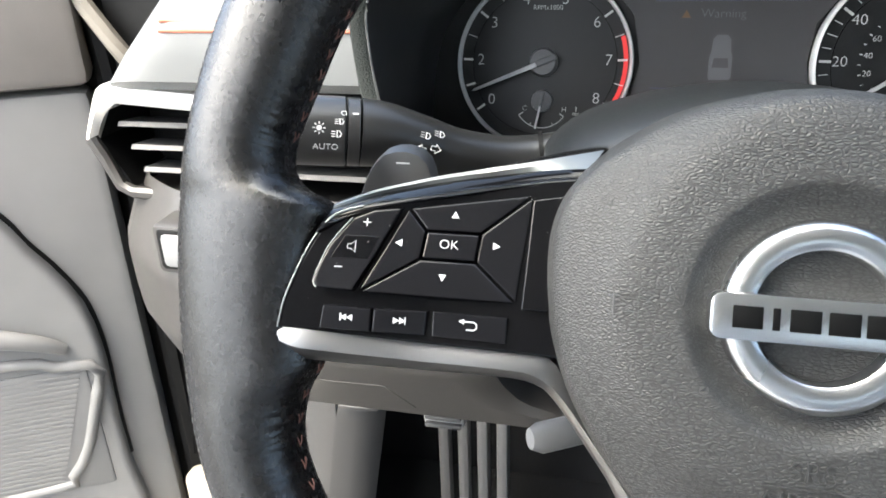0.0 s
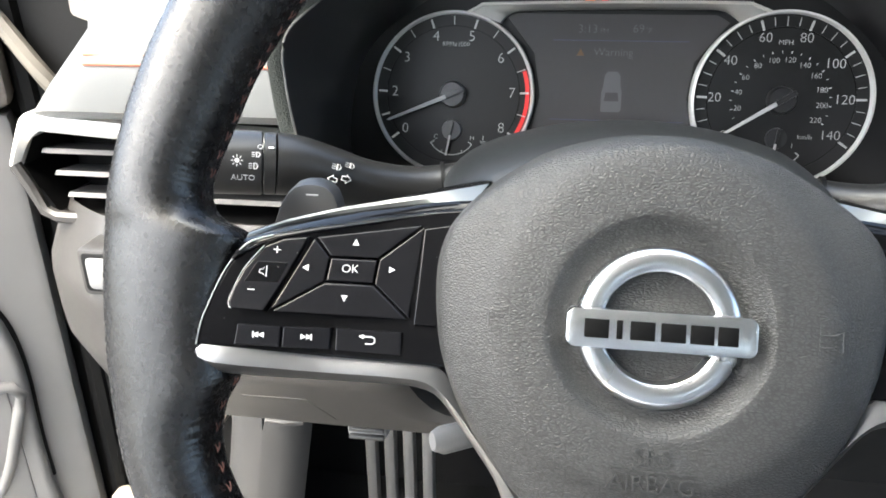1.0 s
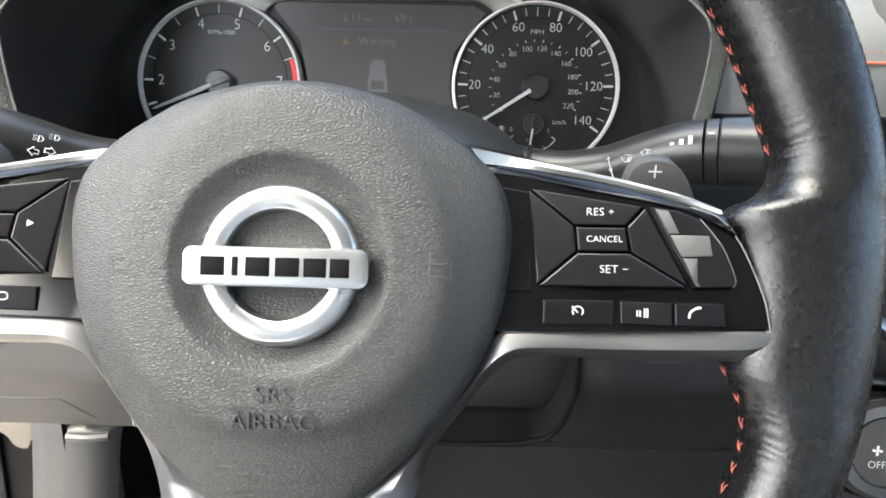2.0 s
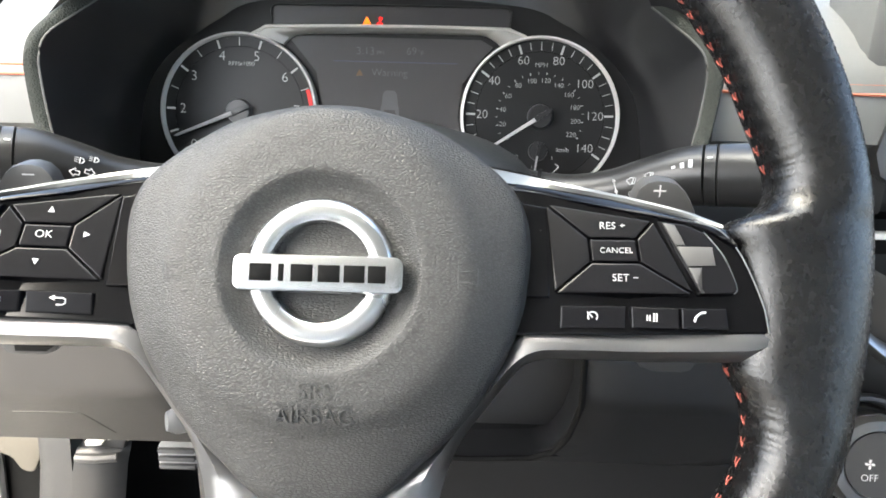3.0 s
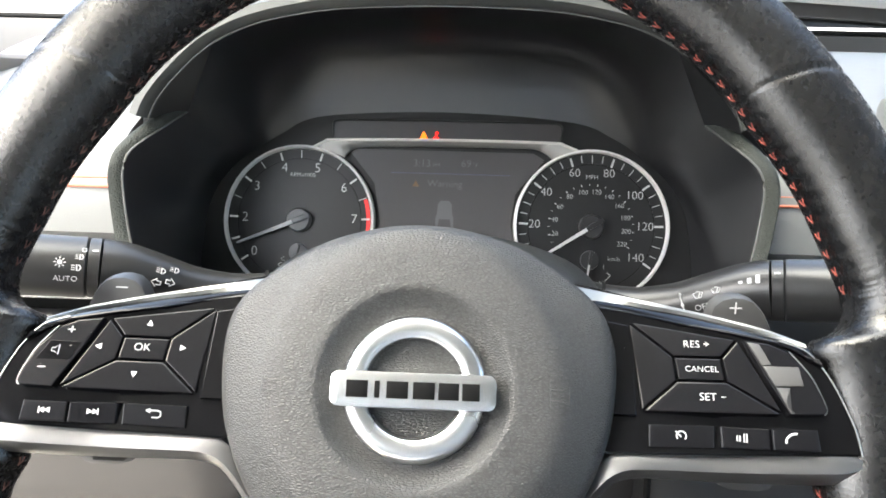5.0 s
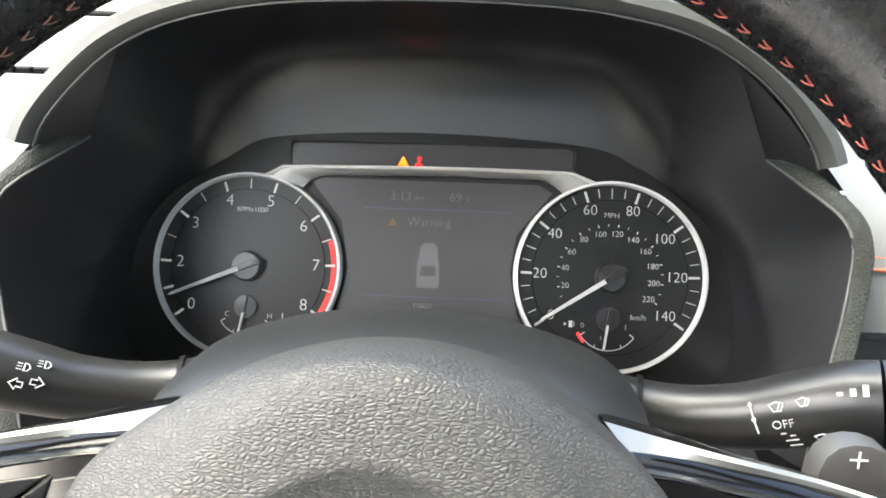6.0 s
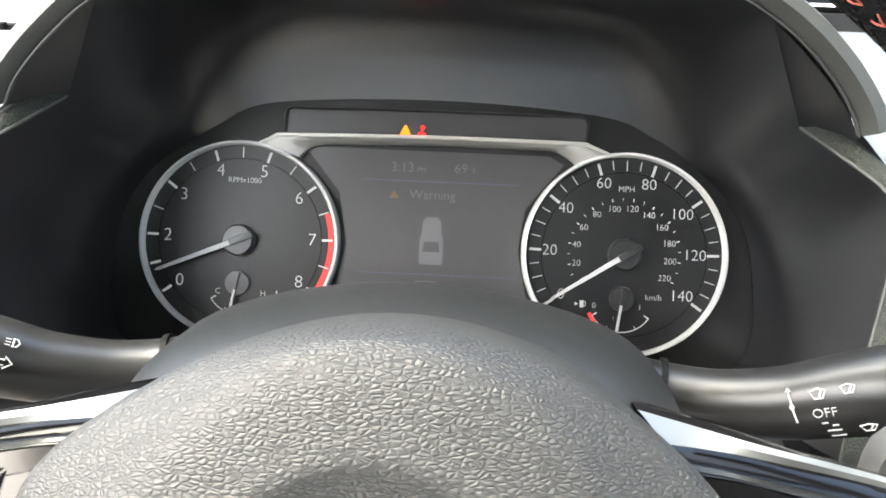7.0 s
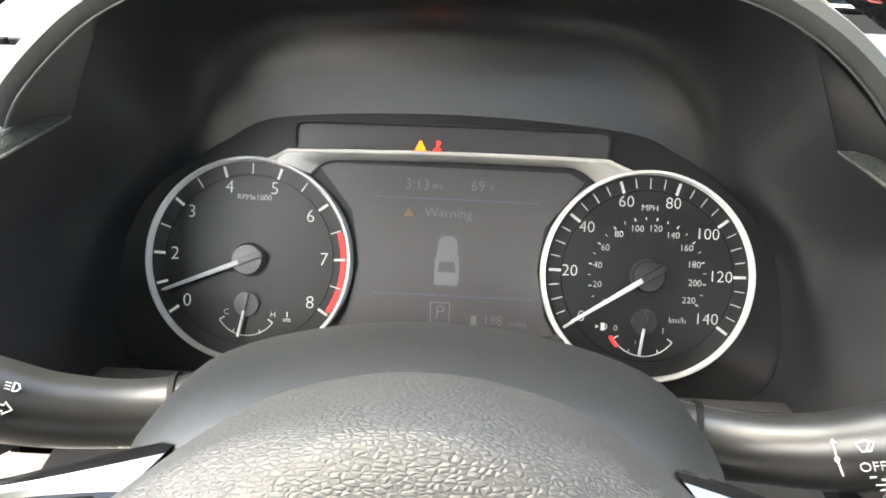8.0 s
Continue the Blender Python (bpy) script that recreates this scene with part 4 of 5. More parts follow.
# ---- steering column and stalks ----
column = thing("steering_column", IDENT, "dark plastic steering column cover with stalk slots", "steering column")
crows = []
for y, wx, zt, zb in ((0.048, 0.058, 0.700, 0.600), (0.066, 0.070, 0.7310, 0.595), (0.074, 0.074, 0.7338, 0.592), (0.100, 0.080, 0.7328, 0.59), (0.121, 0.0835, 0.7295, 0.587), (0.145, 0.0855, 0.7262, 0.585), (0.158, 0.086, 0.7215, 0.585), (0.17, 0.086, 0.708, 0.585), (0.24, 0.086, 0.69, 0.585)):
    ring = []
    for k in range(25):
        x = wx * math.sin(math.pi * (k / 24 - 0.5))
        ring.append((x, y, zt - 0.020 * (x / wx) ** 2 - 0.009 * abs(x / wx) ** 10))
    for k in range(1, 16):
        x = wx * math.cos(math.pi * k / 16)
        ring.append((x, y, zb + 0.04 * abs(x / wx) ** 3))
    crows.append(ring)
part("column_cover", grid(crows, close_v=True), SHROUD, column, smooth=50)
lever = tube([(-0.041, 0.09, 0.599), (-0.061, 0.072, 0.601), (-0.076, 0.060, 0.6035), (-0.0795, 0.058, 0.604)], lambda f: 0.0062 - 0.002 * (f > 0.9), 12)
part("tilt_lever", lever, SWF, column, "grey tilt lever")


STALK_PATH = [(0.080, 0.153, 0.6880, 0.0120), (0.092, 0.151, 0.6868, 0.0117), (0.107, 0.146, 0.6876, 0.0116), (0.125, 0.138, 0.6920, 0.0123), (0.140, 0.131, 0.6985, 0.0134), (0.154, 0.1245, 0.7045, 0.0142), (0.163, 0.1205, 0.7065, 0.0146)]
KNOB_R = 0.0149


def stalk_axis(x):
    """Place of the stalk's axis and its radius at the distance x from the column's middle."""
    xs = [p[0] for p in STALK_PATH] + [0.21]
    ys = [p[1] for p in STALK_PATH] + [0.102]
    zs_ = [p[2] for p in STALK_PATH] + [0.7125]
    rs = [p[3] for p in STALK_PATH] + [KNOB_R]
    return float(np.interp(x, xs, ys)), float(np.interp(x, xs, zs_)), float(np.interp(x, xs, rs))


def stalk(sx):
    name = "light_stalk" if sx < 0 else "wiper_stalk"
    st = thing(name, IDENT, "black plastic stalk with white light symbols" if sx < 0 else "black plastic stalk with white wiper symbols", "stalk", "column stalks")
    pts = spline([(sx * p[0], p[1], p[2]) for p in STALK_PATH], 30)
    part("arm", tube(pts, lambda f: float(np.interp(0.080 + 0.083 * f, [p[0] for p in STALK_PATH], [p[3] for p in STALK_PATH])), 24), STALK, st, smooth=60)

    def on_axis(x):
        y, z, _ = stalk_axis(x)
        return Vector((sx * x, y, z))

    part("ring", tube([on_axis(0.1634), on_axis(0.1680)], 0.0146, 32), STALK, st, smooth=40)
    part("knob", tube([on_axis(x) for x in (0.1684, 0.1692, 0.18, 0.195, 0.2075, 0.209)], lambda f: KNOB_R - 0.0008 * (f < 0.1 or f > 0.9), 36), STALK, st, "turning end of the stalk", smooth=40)
    part("collar", tube([on_axis(0.0868), on_axis(0.0888)], 0.0131, 28), RUBBER, st, "black rubber collar")
    return st


def on_stalk(sx, x, z):
    """The pose of a flat mark on the driver's side of a stalk."""
    y, zc, r = stalk_axis(x)
    y0, z0, _ = stalk_axis(x - 0.004)
    y1, z1, _ = stalk_axis(x + 0.004)
    dz = max(-0.93 * r, min(0.93 * r, z - zc))
    along = Vector((0.008, (y1 - y0) * 1.0, z1 - z0))
    if sx < 0:
        along = Vector((0.008, -(y1 - y0), -(z1 - z0)))
    along.normalize()
    front = along.cross(Vector((0, 0, 1))).normalized()
    if front.y > 0:
        front = -front
    over = along.cross(-front).normalized()
    if over.z < 0:
        over = -over
    nrm = (front * math.sqrt(r * r - dz * dz) + over * dz).normalized()
    up = nrm.cross(along)
    p = Vector((sx * x, y, zc)) + nrm * (r + 0.0002)
    return Matrix(((along.x, up.x, nrm.x, p.x), (along.y, up.y, nrm.y, p.y), (along.z, up.z, nrm.z, p.z), (0, 0, 0, 1)))


def icon_line(pts, r=0.00022, closed=False):
    return tube([(p[0] / 1000, p[1] / 1000, 0) for p in pts], r, 4, closed=closed)


def lamp_shape(s=1.0):
    return icon_line([(0, -1.5 * s), (1.2 * s, -1.3 * s), (2 * s, 0), (1.2 * s, 1.3 * s), (0, 1.5 * s)], 0.0003, True)


def beams(s=1.0):
    b_ = bmesh.new()
    for k in (-1, 0, 1):
        tube([(-0.0008 * s, 0.0011 * k * s, 0), (-0.0026 * s, 0.0011 * k * s, 0)], 0.00022, 4, b_)
    join(b_, lamp_shape(s))
    return b_


def wiper_shape(s=1.0):
    b_ = icon_line([(-2.4 * s, 1.2 * s), (0, 1.9 * s), (2.4 * s, 1.2 * s), (1.2 * s, -1.2 * s), (-1.2 * s, -1.2 * s)], 0.0003, True)
    tube([(0, -0.0012 * s, 0), (0.0012 * s, 0.0012 * s, 0)], 0.0003, 4, b_)
    return b_


left_stalk, right_stalk = stalk(-1), stalk(1)
lettering("print", "AUTO", 0.0038, PRINT, left_stalk, on_stalk(-1, 0.1765, 0.7056), 0.0002)
ib = turned([(0.0011, 0), (0.0011, 0.0003), (0, 0.0003)], 14)
for k in range(8):
    bb = box(0.0016, 0.0026, -0.0002, 0.0002, 0, 0.0003)
    bb.transform(Matrix.Rotation(k * math.pi / 4, 4, "Z"))
    join(ib, bb)
part("lamp_icon", ib, PRINT, left_stalk, m=on_stalk(-1, 0.1790, 0.7136), smooth=0)
part("beam_icon", beams(0.9), PRINT, left_stalk, m=on_stalk(-1, 0.1722, 0.7106))
part("beam_icon", beams(0.8), PRINT, left_stalk, m=on_stalk(-1, 0.1712, 0.7152))
lettering("print", "O", 0.0034, PRINT, left_stalk, on_stalk(-1, 0.1697, 0.7178), 0.0002)
part("mark", box(-0.0012, 0.0012, -0.0004, 0.0004, 0, 0.0003), PRINT, left_stalk, m=on_stalk(-1, 0.1655, 0.7172), smooth=0)
for dx in (0, 0.0052):
    part("beam_icon", beams(0.95), PRINT, left_stalk, m=on_stalk(-1, 0.1408 - dx, 0.7062 - dx * 0.1))
for dx, s2 in ((0, 1), (0.0052, -1)):
    part("arrow_icon", icon_line([(-2.4 * s2, 0), (0, 2), (0, 0.9), (2 * s2, 0.9), (2 * s2, -0.9), (0, -0.9), (0, -2)], 0.0003, True), PRINT, left_stalk, m=on_stalk(-1, 0.1415 - dx, 0.7008 - dx * 0.12))
lettering("print", "OFF", 0.0042, PRINT, right_stalk, on_stalk(1, 0.1368, 0.6970), 0.0002)
part("arrow_icon", icon_line([(0.6, -6), (0, -1.5), (-0.2, 5), (-1, 4), (0.6, 4), (-0.2, 5)], 0.0003), PRINT, right_stalk, m=on_stalk(1, 0.1292, 0.6975))
part("dot", turned([(0.0008, 0), (0.0008, 0.0003), (0, 0.0003)], 12), PRINT, right_stalk, m=on_stalk(1, 0.1292, 0.6965), smooth=0)
part("wiper_icon", wiper_shape(), PRINT, right_stalk, m=on_stalk(1, 0.1362, 0.7024))
part("wiper_icon", wiper_shape(0.9), PRINT, right_stalk, m=on_stalk(1, 0.1436, 0.7062))
part("wiper_icon", wiper_shape(), PRINT, right_stalk, m=on_stalk(1, 0.1462, 0.6945))
for k in range(3):
    for q in ((-0.0012, 0.0012) if k == 0 else (0,)):
        part("speed_mark", box(-0.0009 - 0.0012 * (k > 0), 0.0009 + 0.0012 * (k > 0), -0.00025, 0.00025, 0, 0.0003), PRINT, right_stalk, m=on_stalk(1, 0.1374 + 0.0006 * k + q, 0.6935 - 0.0022 * k), smooth=0)
for k in range(3):
    part("interval_mark", box(-0.0008, 0.0010, -0.0006 - 0.0007 * k, 0.0006 + 0.0007 * k, 0, 0.0003), PRINT, right_stalk, m=on_stalk(1, 0.1530 + 0.0030 * k, 0.7115 + 0.0012 * k), smooth=0)
part("mark", box(-0.0012, 0.0012, -0.0004, 0.0004, 0, 0.0003), PRINT, right_stalk, m=on_stalk(1, 0.1658, 0.7172), smooth=0)

# ---- dashboard ----
dash = thing("dashboard", IDENT, "grey soft dashboard with orange stitched lines", "dashboard")
PROFILE = [(0.205, 0.702), (0.193, 0.707), (0.190, 0.715), (0.192, 0.738), (0.201, 0.756), (0.222, 0.770), (0.262, 0.785), (0.34, 0.803), (0.50, 0.826), (0.78, 0.854)]
prof = spline([(0, *p) for p in PROFILE], 40)


def left_end(y, z):
    return -0.349 + 0.87 * (min(z, 0.755) - 0.706) - 0.45 * max(0.0, y - 0.2)


def pad_piece(x0, x1, n=16, slanted=False):
    rws = []
    for i in range(n + 1):
        f = i / n
        row = []
        for p in prof:
            end = left_end(p.y, p.z) if slanted else x1
            e = max(0.0, (f - 0.8) / 0.2) if slanted else 0.0
            row.append(Vector((x0 + (end - x0) * f, p.y + 0.012 * e * e, p.z - 0.004 * e * e)))
        rws.append(row)
    if slanted:
        rws.append([p + Vector((0.002, 0.03, -0.012)) for p in rws[-1]])
    return grid(rws)


part("left_pad", pad_piece(-0.188, -0.36, slanted=True), DASH, dash, "light grey soft pad", smooth=60)
part("right_pad", pad_piece(0.188, 1.05), DASH, dash, "light grey soft pad", smooth=60)
part("centre_pad", grid([[Vector((x, y, z)) for y, z in ((0.40, 0.70), (0.41, 0.79), (0.50, 0.823), (0.78, 0.854))] for x in np.linspace(-0.19, 0.19, 5)]), DASH, dash, smooth=60)


for x0, x1 in ((-0.300, -0.190), (0.190, 0.62)):
    for dz, mt, nm, r in ((0.0025, ORANGE, "orange_line", 0.0009), (-0.0025, ORANGE, "orange_line", 0.0009)):
        yy = float(np.interp(0.7395 + dz, [0.715, 0.738, 0.756], [0.190, 0.192, 0.201]))
        part(nm, tube([(x0, yy + (0.005 if x0 < -0.3 else 0), 0.7395 + dz), (x0 + 0.02, yy + 0.0002, 0.7395 + dz), (x1, yy - 0.0002, 0.7395 + dz)], r, 6), mt, dash, "orange stitched line" if mt is ORANGE else "")
# left vent with light metallic trim
vent = thing("air_vent", IDENT, "side air vent with light metallic trim and dark slats", "air vent")
VT = [(-0.382, 0.216, 0.667), (-0.371, 0.213, 0.687), (-0.360, 0.210, 0.7015), (-0.344, 0.208, 0.7022), (-0.26, 0.206, 0.697), (-0.185, 0.205, 0.694)]
VI = [(-0.375, 0.217, 0.666), (-0.364, 0.214, 0.682), (-0.352, 0.211, 0.691), (-0.341, 0.209, 0.6915), (-0.26, 0.207, 0.687), (-0.185, 0.206, 0.684)]
vo = spline(VT, 40)
vi = spline(VI, 40)
part("bright_trim", grid([[a + Vector((0, 0.02, 0)), a, a.lerp(b, 0.5) + Vector((0, -0.003, 0)), b, b + Vector((0, 0.03, 0))] for a, b in zip(vo, vi)]), TRIM, vent, "light metallic strip", smooth=40)
vl = tube([(-0.376, 0.214, 0.668), (-0.369, 0.214, 0.6545), (-0.361, 0.213, 0.638), (-0.352, 0.212, 0.6345), (-0.26, 0.21, 0.633), (-0.185, 0.21, 0.632)], 0.0042, 8)
part("lower_frame", vl, KNEE, vent, "grey frame")
for k in range(3):
    z = 0.676 - 0.0145 * k
    b = prism([(0, 0), (0.003, -0.0008), (0.024, -0.002), (0.024, 0.0), (0.002, 0.0026)], -0.357 + 0.006 * k, -0.185, 0)
    b.transform(Matrix(((0, 0, 1, 0), (1, 0, 0, 0.216), (0, 1, 0, z), (0, 0, 0, 1))))
    part("slat", b, PLASTIC, vent)
part("duct", grid([[Vector((x, y, z)) for x, z in ((-0.357, 0.690), (-0.370, 0.668), (-0.352, 0.637), (-0.185, 0.633), (-0.185, 0.690))] for y in (0.214, 0.24, 0.30)], close_v=True), RUBBER, vent, smooth=0)
part("duct_back", box(-0.375, -0.18, 0.297, 0.30, 0.62, 0.700), RUBBER, vent)

# knee panel with the opening for the column
knee = thing("knee_panel", IDENT, "grey plastic knee panel with a column opening", "dashboard panel")
def knee_y(x, z):
    return 0.165 + 0.5 * max(0.0, 0.555 - z) + 0.6 * max(0.0, z - 0.60) + 1.6 * max(0.0, abs(x + 0.03) - 0.27) ** 1.3


def left_edge(z):
    return float(np.interp(z, [0.505, 0.515, 0.535, 0.572, 0.600, 0.630, 0.644], [-0.308, -0.336, -0.360, -0.374, -0.376, -0.368, -0.354]))


def hole_left(z):
    return float(np.interp(z, [0.505, 0.5197, 0.528, 0.5414, 0.5586, 0.5774, 0.593, 0.632], [-0.03, -0.09, -0.102, -0.110, -0.1158, -0.1206, -0.1256, -0.131]))


def hole_right(z):
    return float(np.interp(z, [0.494, 0.495, 0.498, 0.506, 0.514, 0.526, 0.553, 0.58, 0.632], [0.02, 0.0575, 0.0987, 0.1139, 0.118, 0.1217, 0.1244, 0.1238, 0.122]))


def sheet(f0, f1, low=0.505, depth=0.012, n=20):
    rws = []
    for z in np.linspace(low, 0.644, 24):
        a, b = f0(z), f1(z)
        row = [Vector((a, knee_y(a, z) + depth + 0.02, z))]
        for i in range(n + 1):
            x = a + (b - a) * i / n
            y = knee_y(x, z)
            e = min(x - a, b - x)
            y += 0.006 * (1 - clamp01(e / 0.006)) ** 2
            row.append(Vector((x, y, z)))
        row.append(Vector((b, knee_y(b, z) + depth + 0.02, z)))
        rws.append(row)
    rws.insert(0, [p + Vector((0, 0.05, 0.004)) for p in rws[0]])
    return grid(rws)


part("left_panel", sheet(left_edge, hole_left), KNEE, knee, smooth=50)
# darker copy of the knee plastic: the column's shade on this side, as colour
part("right_panel", sheet(hole_right, lambda z: 0.42, 0.494), material("knee plastic darkened for shade", (0.013, 0.0133, 0.0145), 0.42, bump=0.25, size=1800), knee, "right lower panel with its shade put into the colour", smooth=50)
part("opening_back", box(-0.16, 0.16, 0.235, 0.245, 0.49, 0.66), PLASTIC, knee)
bead = [(hole_right(z), knee_y(0.1, z) - 0.001, z) for z in np.linspace(0.632, 0.4955, 50)] + [(0.02, knee_y(0.02, 0.495), 0.4948), (-0.06, knee_y(-0.06, 0.494), 0.494)]
part("opening_bead", tube(bead, 0.002, 8), RUBBER, knee, "raised edge of the opening")
part("hatch", tube([(-0.2234, knee_y(-0.22, 0.533), 0.533), (-0.1815, knee_y(-0.18, 0.534), 0.534), (-0.1663, knee_y(-0.166, 0.513), 0.513)], 0.00035, 6), KNEE, knee, "outline of a small hatch")
FOOTMAT = material("footwell plastic", (0.038, 0.0375, 0.037), 0.5, bump=0.3, size=900)
sw = thing("mirror_switch", IDENT, "small mirror switch set into the grey panel", "switch")
part("bezel", box(-0.312, -0.25, 0.1655, 0.196, 0.603, 0.634, 0.004), KNEE, sw)
part("shadow_gap", box(-0.309, -0.252, 0.1645, 0.19, 0.606, 0.632, 0.003), RUBBER, sw)
part("rocker", box(-0.306, -0.262, 0.1625, 0.19, 0.608, 0.630, 0.004), SWF, sw, "light grey rocker")
part("upper_fill", box(-0.36, -0.19, 0.255, 0.27, 0.60, 0.72), RUBBER, knee)
part("upper_fill", box(0.19, 0.42, 0.225, 0.24, 0.60, 0.72), PLASTIC, knee)

# centre console: screen edge, vent, trim and climate knob
console = thing("centre_console", IDENT, "dark centre console with silver trim", "console")
part("console_body", box(0.30, 0.70, 0.24, 0.42, 0.40, 0.735, 0.01), PLASTIC, console)
part("screen_hood", box(0.2685, 0.60, 0.199, 0.26, 0.742, 0.800, 0.008), DASH, console, "light grey shelf behind the screen")
part("side_cheek", box(0.262, 0.30, 0.205, 0.26, 0.664, 0.738, 0.004), KNEE, console, "grey cheek beside the screen")
SCRF = prism(mm([(279, 705), (284, 692), (294, 686), (560, 686), (570, 696), (570, 825), (560, 833), (310, 833), (300, 826)]), 0, 0.012, 0.004)
SCRF.transform(Matrix.Translation((0, 0.200, 0)) @ Matrix.Rotation(radians(90), 4, "X"))
part("screen_frame", SCRF, SILVER, console, "silver screen surround")
SCRG = prism(mm([(287, 703), (291, 695), (560, 695), (562, 820), (312, 822), (306, 816)]), 0, 0.003, 0.001)
SCRG.transform(Matrix.Translation((0, 0.189, 0)) @ Matrix.Rotation(radians(90), 4, "X"))
part("screen_glass", SCRG, PIANO, console, "glossy black screen")
part("vent_mouth", box(0.275, 0.56, 0.21, 0.26, 0.638, 0.662, 0.003), RUBBER, console, "black vent mouth")
part("vent_line", box(0.284, 0.56, 0.204, 0.212, 0.650, 0.654, 0.001), CHROME, console, "thin chrome line")
part("trim_arc", grid([[p + Vector((0, 0.03, 0.002)), p, p + Vector((0, -0.004, -0.006)), p + Vector((0, 0, -0.012)), p + Vector((0, 0.03, -0.014))] for p in spline([(0.27, 0.204, 0.612), (0.297, 0.20, 0.598), (0.315, 0.198, 0.584), (0.36, 0.195, 0.572), (0.56, 0.195, 0.570)], 24)]), SILVER, console, "silver trim arc", smooth=50)
part("upper_cheek", grid([[Vector((x, 0.207, 0.637 - 0.5 * max(0, x - 0.29))), Vector((x, 0.202, 0.62 - 0.35 * max(0, x - 0.27))), Vector((x, 0.207, 0.606 - 0.5 * max(0, x - 0.27)))] for x in np.linspace(0.262, 0.36, 8)]), KNEE, console, "grey curved cheek", smooth=60)
knob_at = Matrix.Translation((0.322, 0.205, 0.498)) @ Matrix.Rotation(radians(72), 4, "X")
knob = thing("climate_knob", knob_at, "knurled silver climate knob with black face", "knob")
part("base", turned([(0.036, -0.01), (0.036, 0.0), (0.034, 0.003), (0, 0.003)], 48), RUBBER, knob)
part("collar_arc", tube([(0.040 * math.cos(radians(t)), 0.040 * math.sin(radians(t)), 0.001) for t in range(20, 175, 8)], 0.003, 8), SILVER, knob, "silver arc over the knob")
part("ring", turned([(0.0305, 0.002), (0.031, 0.014), (0.0285, 0.020), (0.023, 0.0215), (0.022, 0.019), (0, 0.019)], 64), SILVER, knob, "silver grip ring")
ridge_mesh = finish(box(0.0306, 0.0318, -0.0006, 0.0006, 0.003, 0.0135), "ridge", SILVER, 0)
for k in range(90):
    ob = new("ridge", ridge_mesh)
    ob.parent = knob
    ob.matrix_local = at(0, 0, 0, 4 * k)
part("cap", turned([(0.0218, 0.018), (0.0212, 0.0205), (0, 0.021)], 40), PLASTIC, knob, "black knob face")
lettering("print", "OFF", 0.0065, PRINT, knob, at(-0.006, -0.008, 0.0212), 0.0001)
fan = bmesh.new()
for k in range(4):
    bl = prism(mm([(0, 0), (1.6, 0.8), (3.2, 0.2), (3.0, -1.0), (1.4, -0.8)]), 0, 0.0002)
    bl.transform(Matrix.Rotation(k * math.pi / 2, 4, "Z"))
    join(fan, bl)
part("fan_icon", fan, PRINT, knob, m=at(-0.006, 0.001, 0.0212), smooth=0)
slits = thing("defogger_slits", IDENT, "dark side defogger slits in the dashboard top", "air vent")
for x, y in ((-0.2125, 0.250), (-0.2075, 0.2565), (-0.2015, 0.263)):
    zc = float(np.interp(y, [p.y for p in prof[14:]], [p.z for p in prof[14:]]))
    b = box(-0.010, 0.010, -0.0016, 0.0016, -0.002, 0.0012, 0.0006)
    part("slit", b, RUBBER, slits, m=at(x, y, zc + 0.0018, -14, 22))

# ---- footwell ----
floor = solo("floor", box(-0.62, 1.1, -1.6, 0.75, -0.03, 0.0), CARPET, "dark carpet floor", "floor", kind="structure")
solo("wall_front", box(-0.62, 1.1, 0.72, 0.76, 0.0, 0.70), CARPET, "dark carpeted bulkhead", "wall", kind="structure")
kick = solo("wall_kick", box(-0.46, -0.44, 0.48, 0.72, 0.0, 0.50), DOORSKIN, "grey kick panel", "wall", kind="structure")
mat_ob = thing("floor_mat", IDENT, "ribbed black rubber floor mat", "floor mat")
part("sheet", box(-0.33, 0.14, -0.25, 0.56, 0.0, 0.008, 0.002), RUBBER, mat_ob)
RIB = material("worn rubber rib", (0.05, 0.05, 0.05), 0.5, bump=0.3, size=600)
for k in range(7):
    x = -0.24 + 0.05 * k
    part("rib", box(x, x + 0.018, 0.0, 0.54, 0.008, 0.014, 0.002), RIB, mat_ob)
rest = thing("foot_rest", IDENT, "grey moulded foot rest panel in the footwell", "foot rest")
FOOT = [(-0.342, 0.392), (-0.336, 0.384), (-0.322, 0.380), (-0.305, 0.380), (-0.285, 0.381), (-0.268, 0.386), (-0.259, 0.398)]


def foot_strip(pts, top):
    """Moulded sheet that runs from its top edge down to the floor, leaning a little outwards."""
    return grid([[Vector((x, y + 0.05, top)), Vector((x, y + 0.004, top + 0.001)), Vector((x, y, top - 0.004))] + [Vector((x - 0.17 * (0.37 - z), y, z)) for z in (0.34, 0.30, 0.24, 0.16, 0.08, 0.0)] for x, y in pts])


part("panel", foot_strip(FOOT[3:], 0.362), FOOTMAT, rest, smooth=60)
part("side_panel", foot_strip(FOOT[:4], 0.425), FOOTMAT, rest, "raised side of the foot rest", smooth=60)
part("ledge", tube([(-0.303, 0.377, 0.358), (-0.285, 0.376, 0.358), (-0.266, 0.381, 0.357)], 0.0045, 8), FOOTMAT, rest)
part("bracket", prism(mm([(-303, 361), (-298, 378), (-284, 386), (-262, 388), (-258, 372), (-262, 361)]), -0.41, -0.388, 0.003), PLASTIC, rest, "dark bracket behind the ledge", m=Matrix.Rotation(radians(90), 4, "X"))
CLIP = material("white clip plastic", (0.50, 0.49, 0.47), 0.4, bump=0.2, size=700)
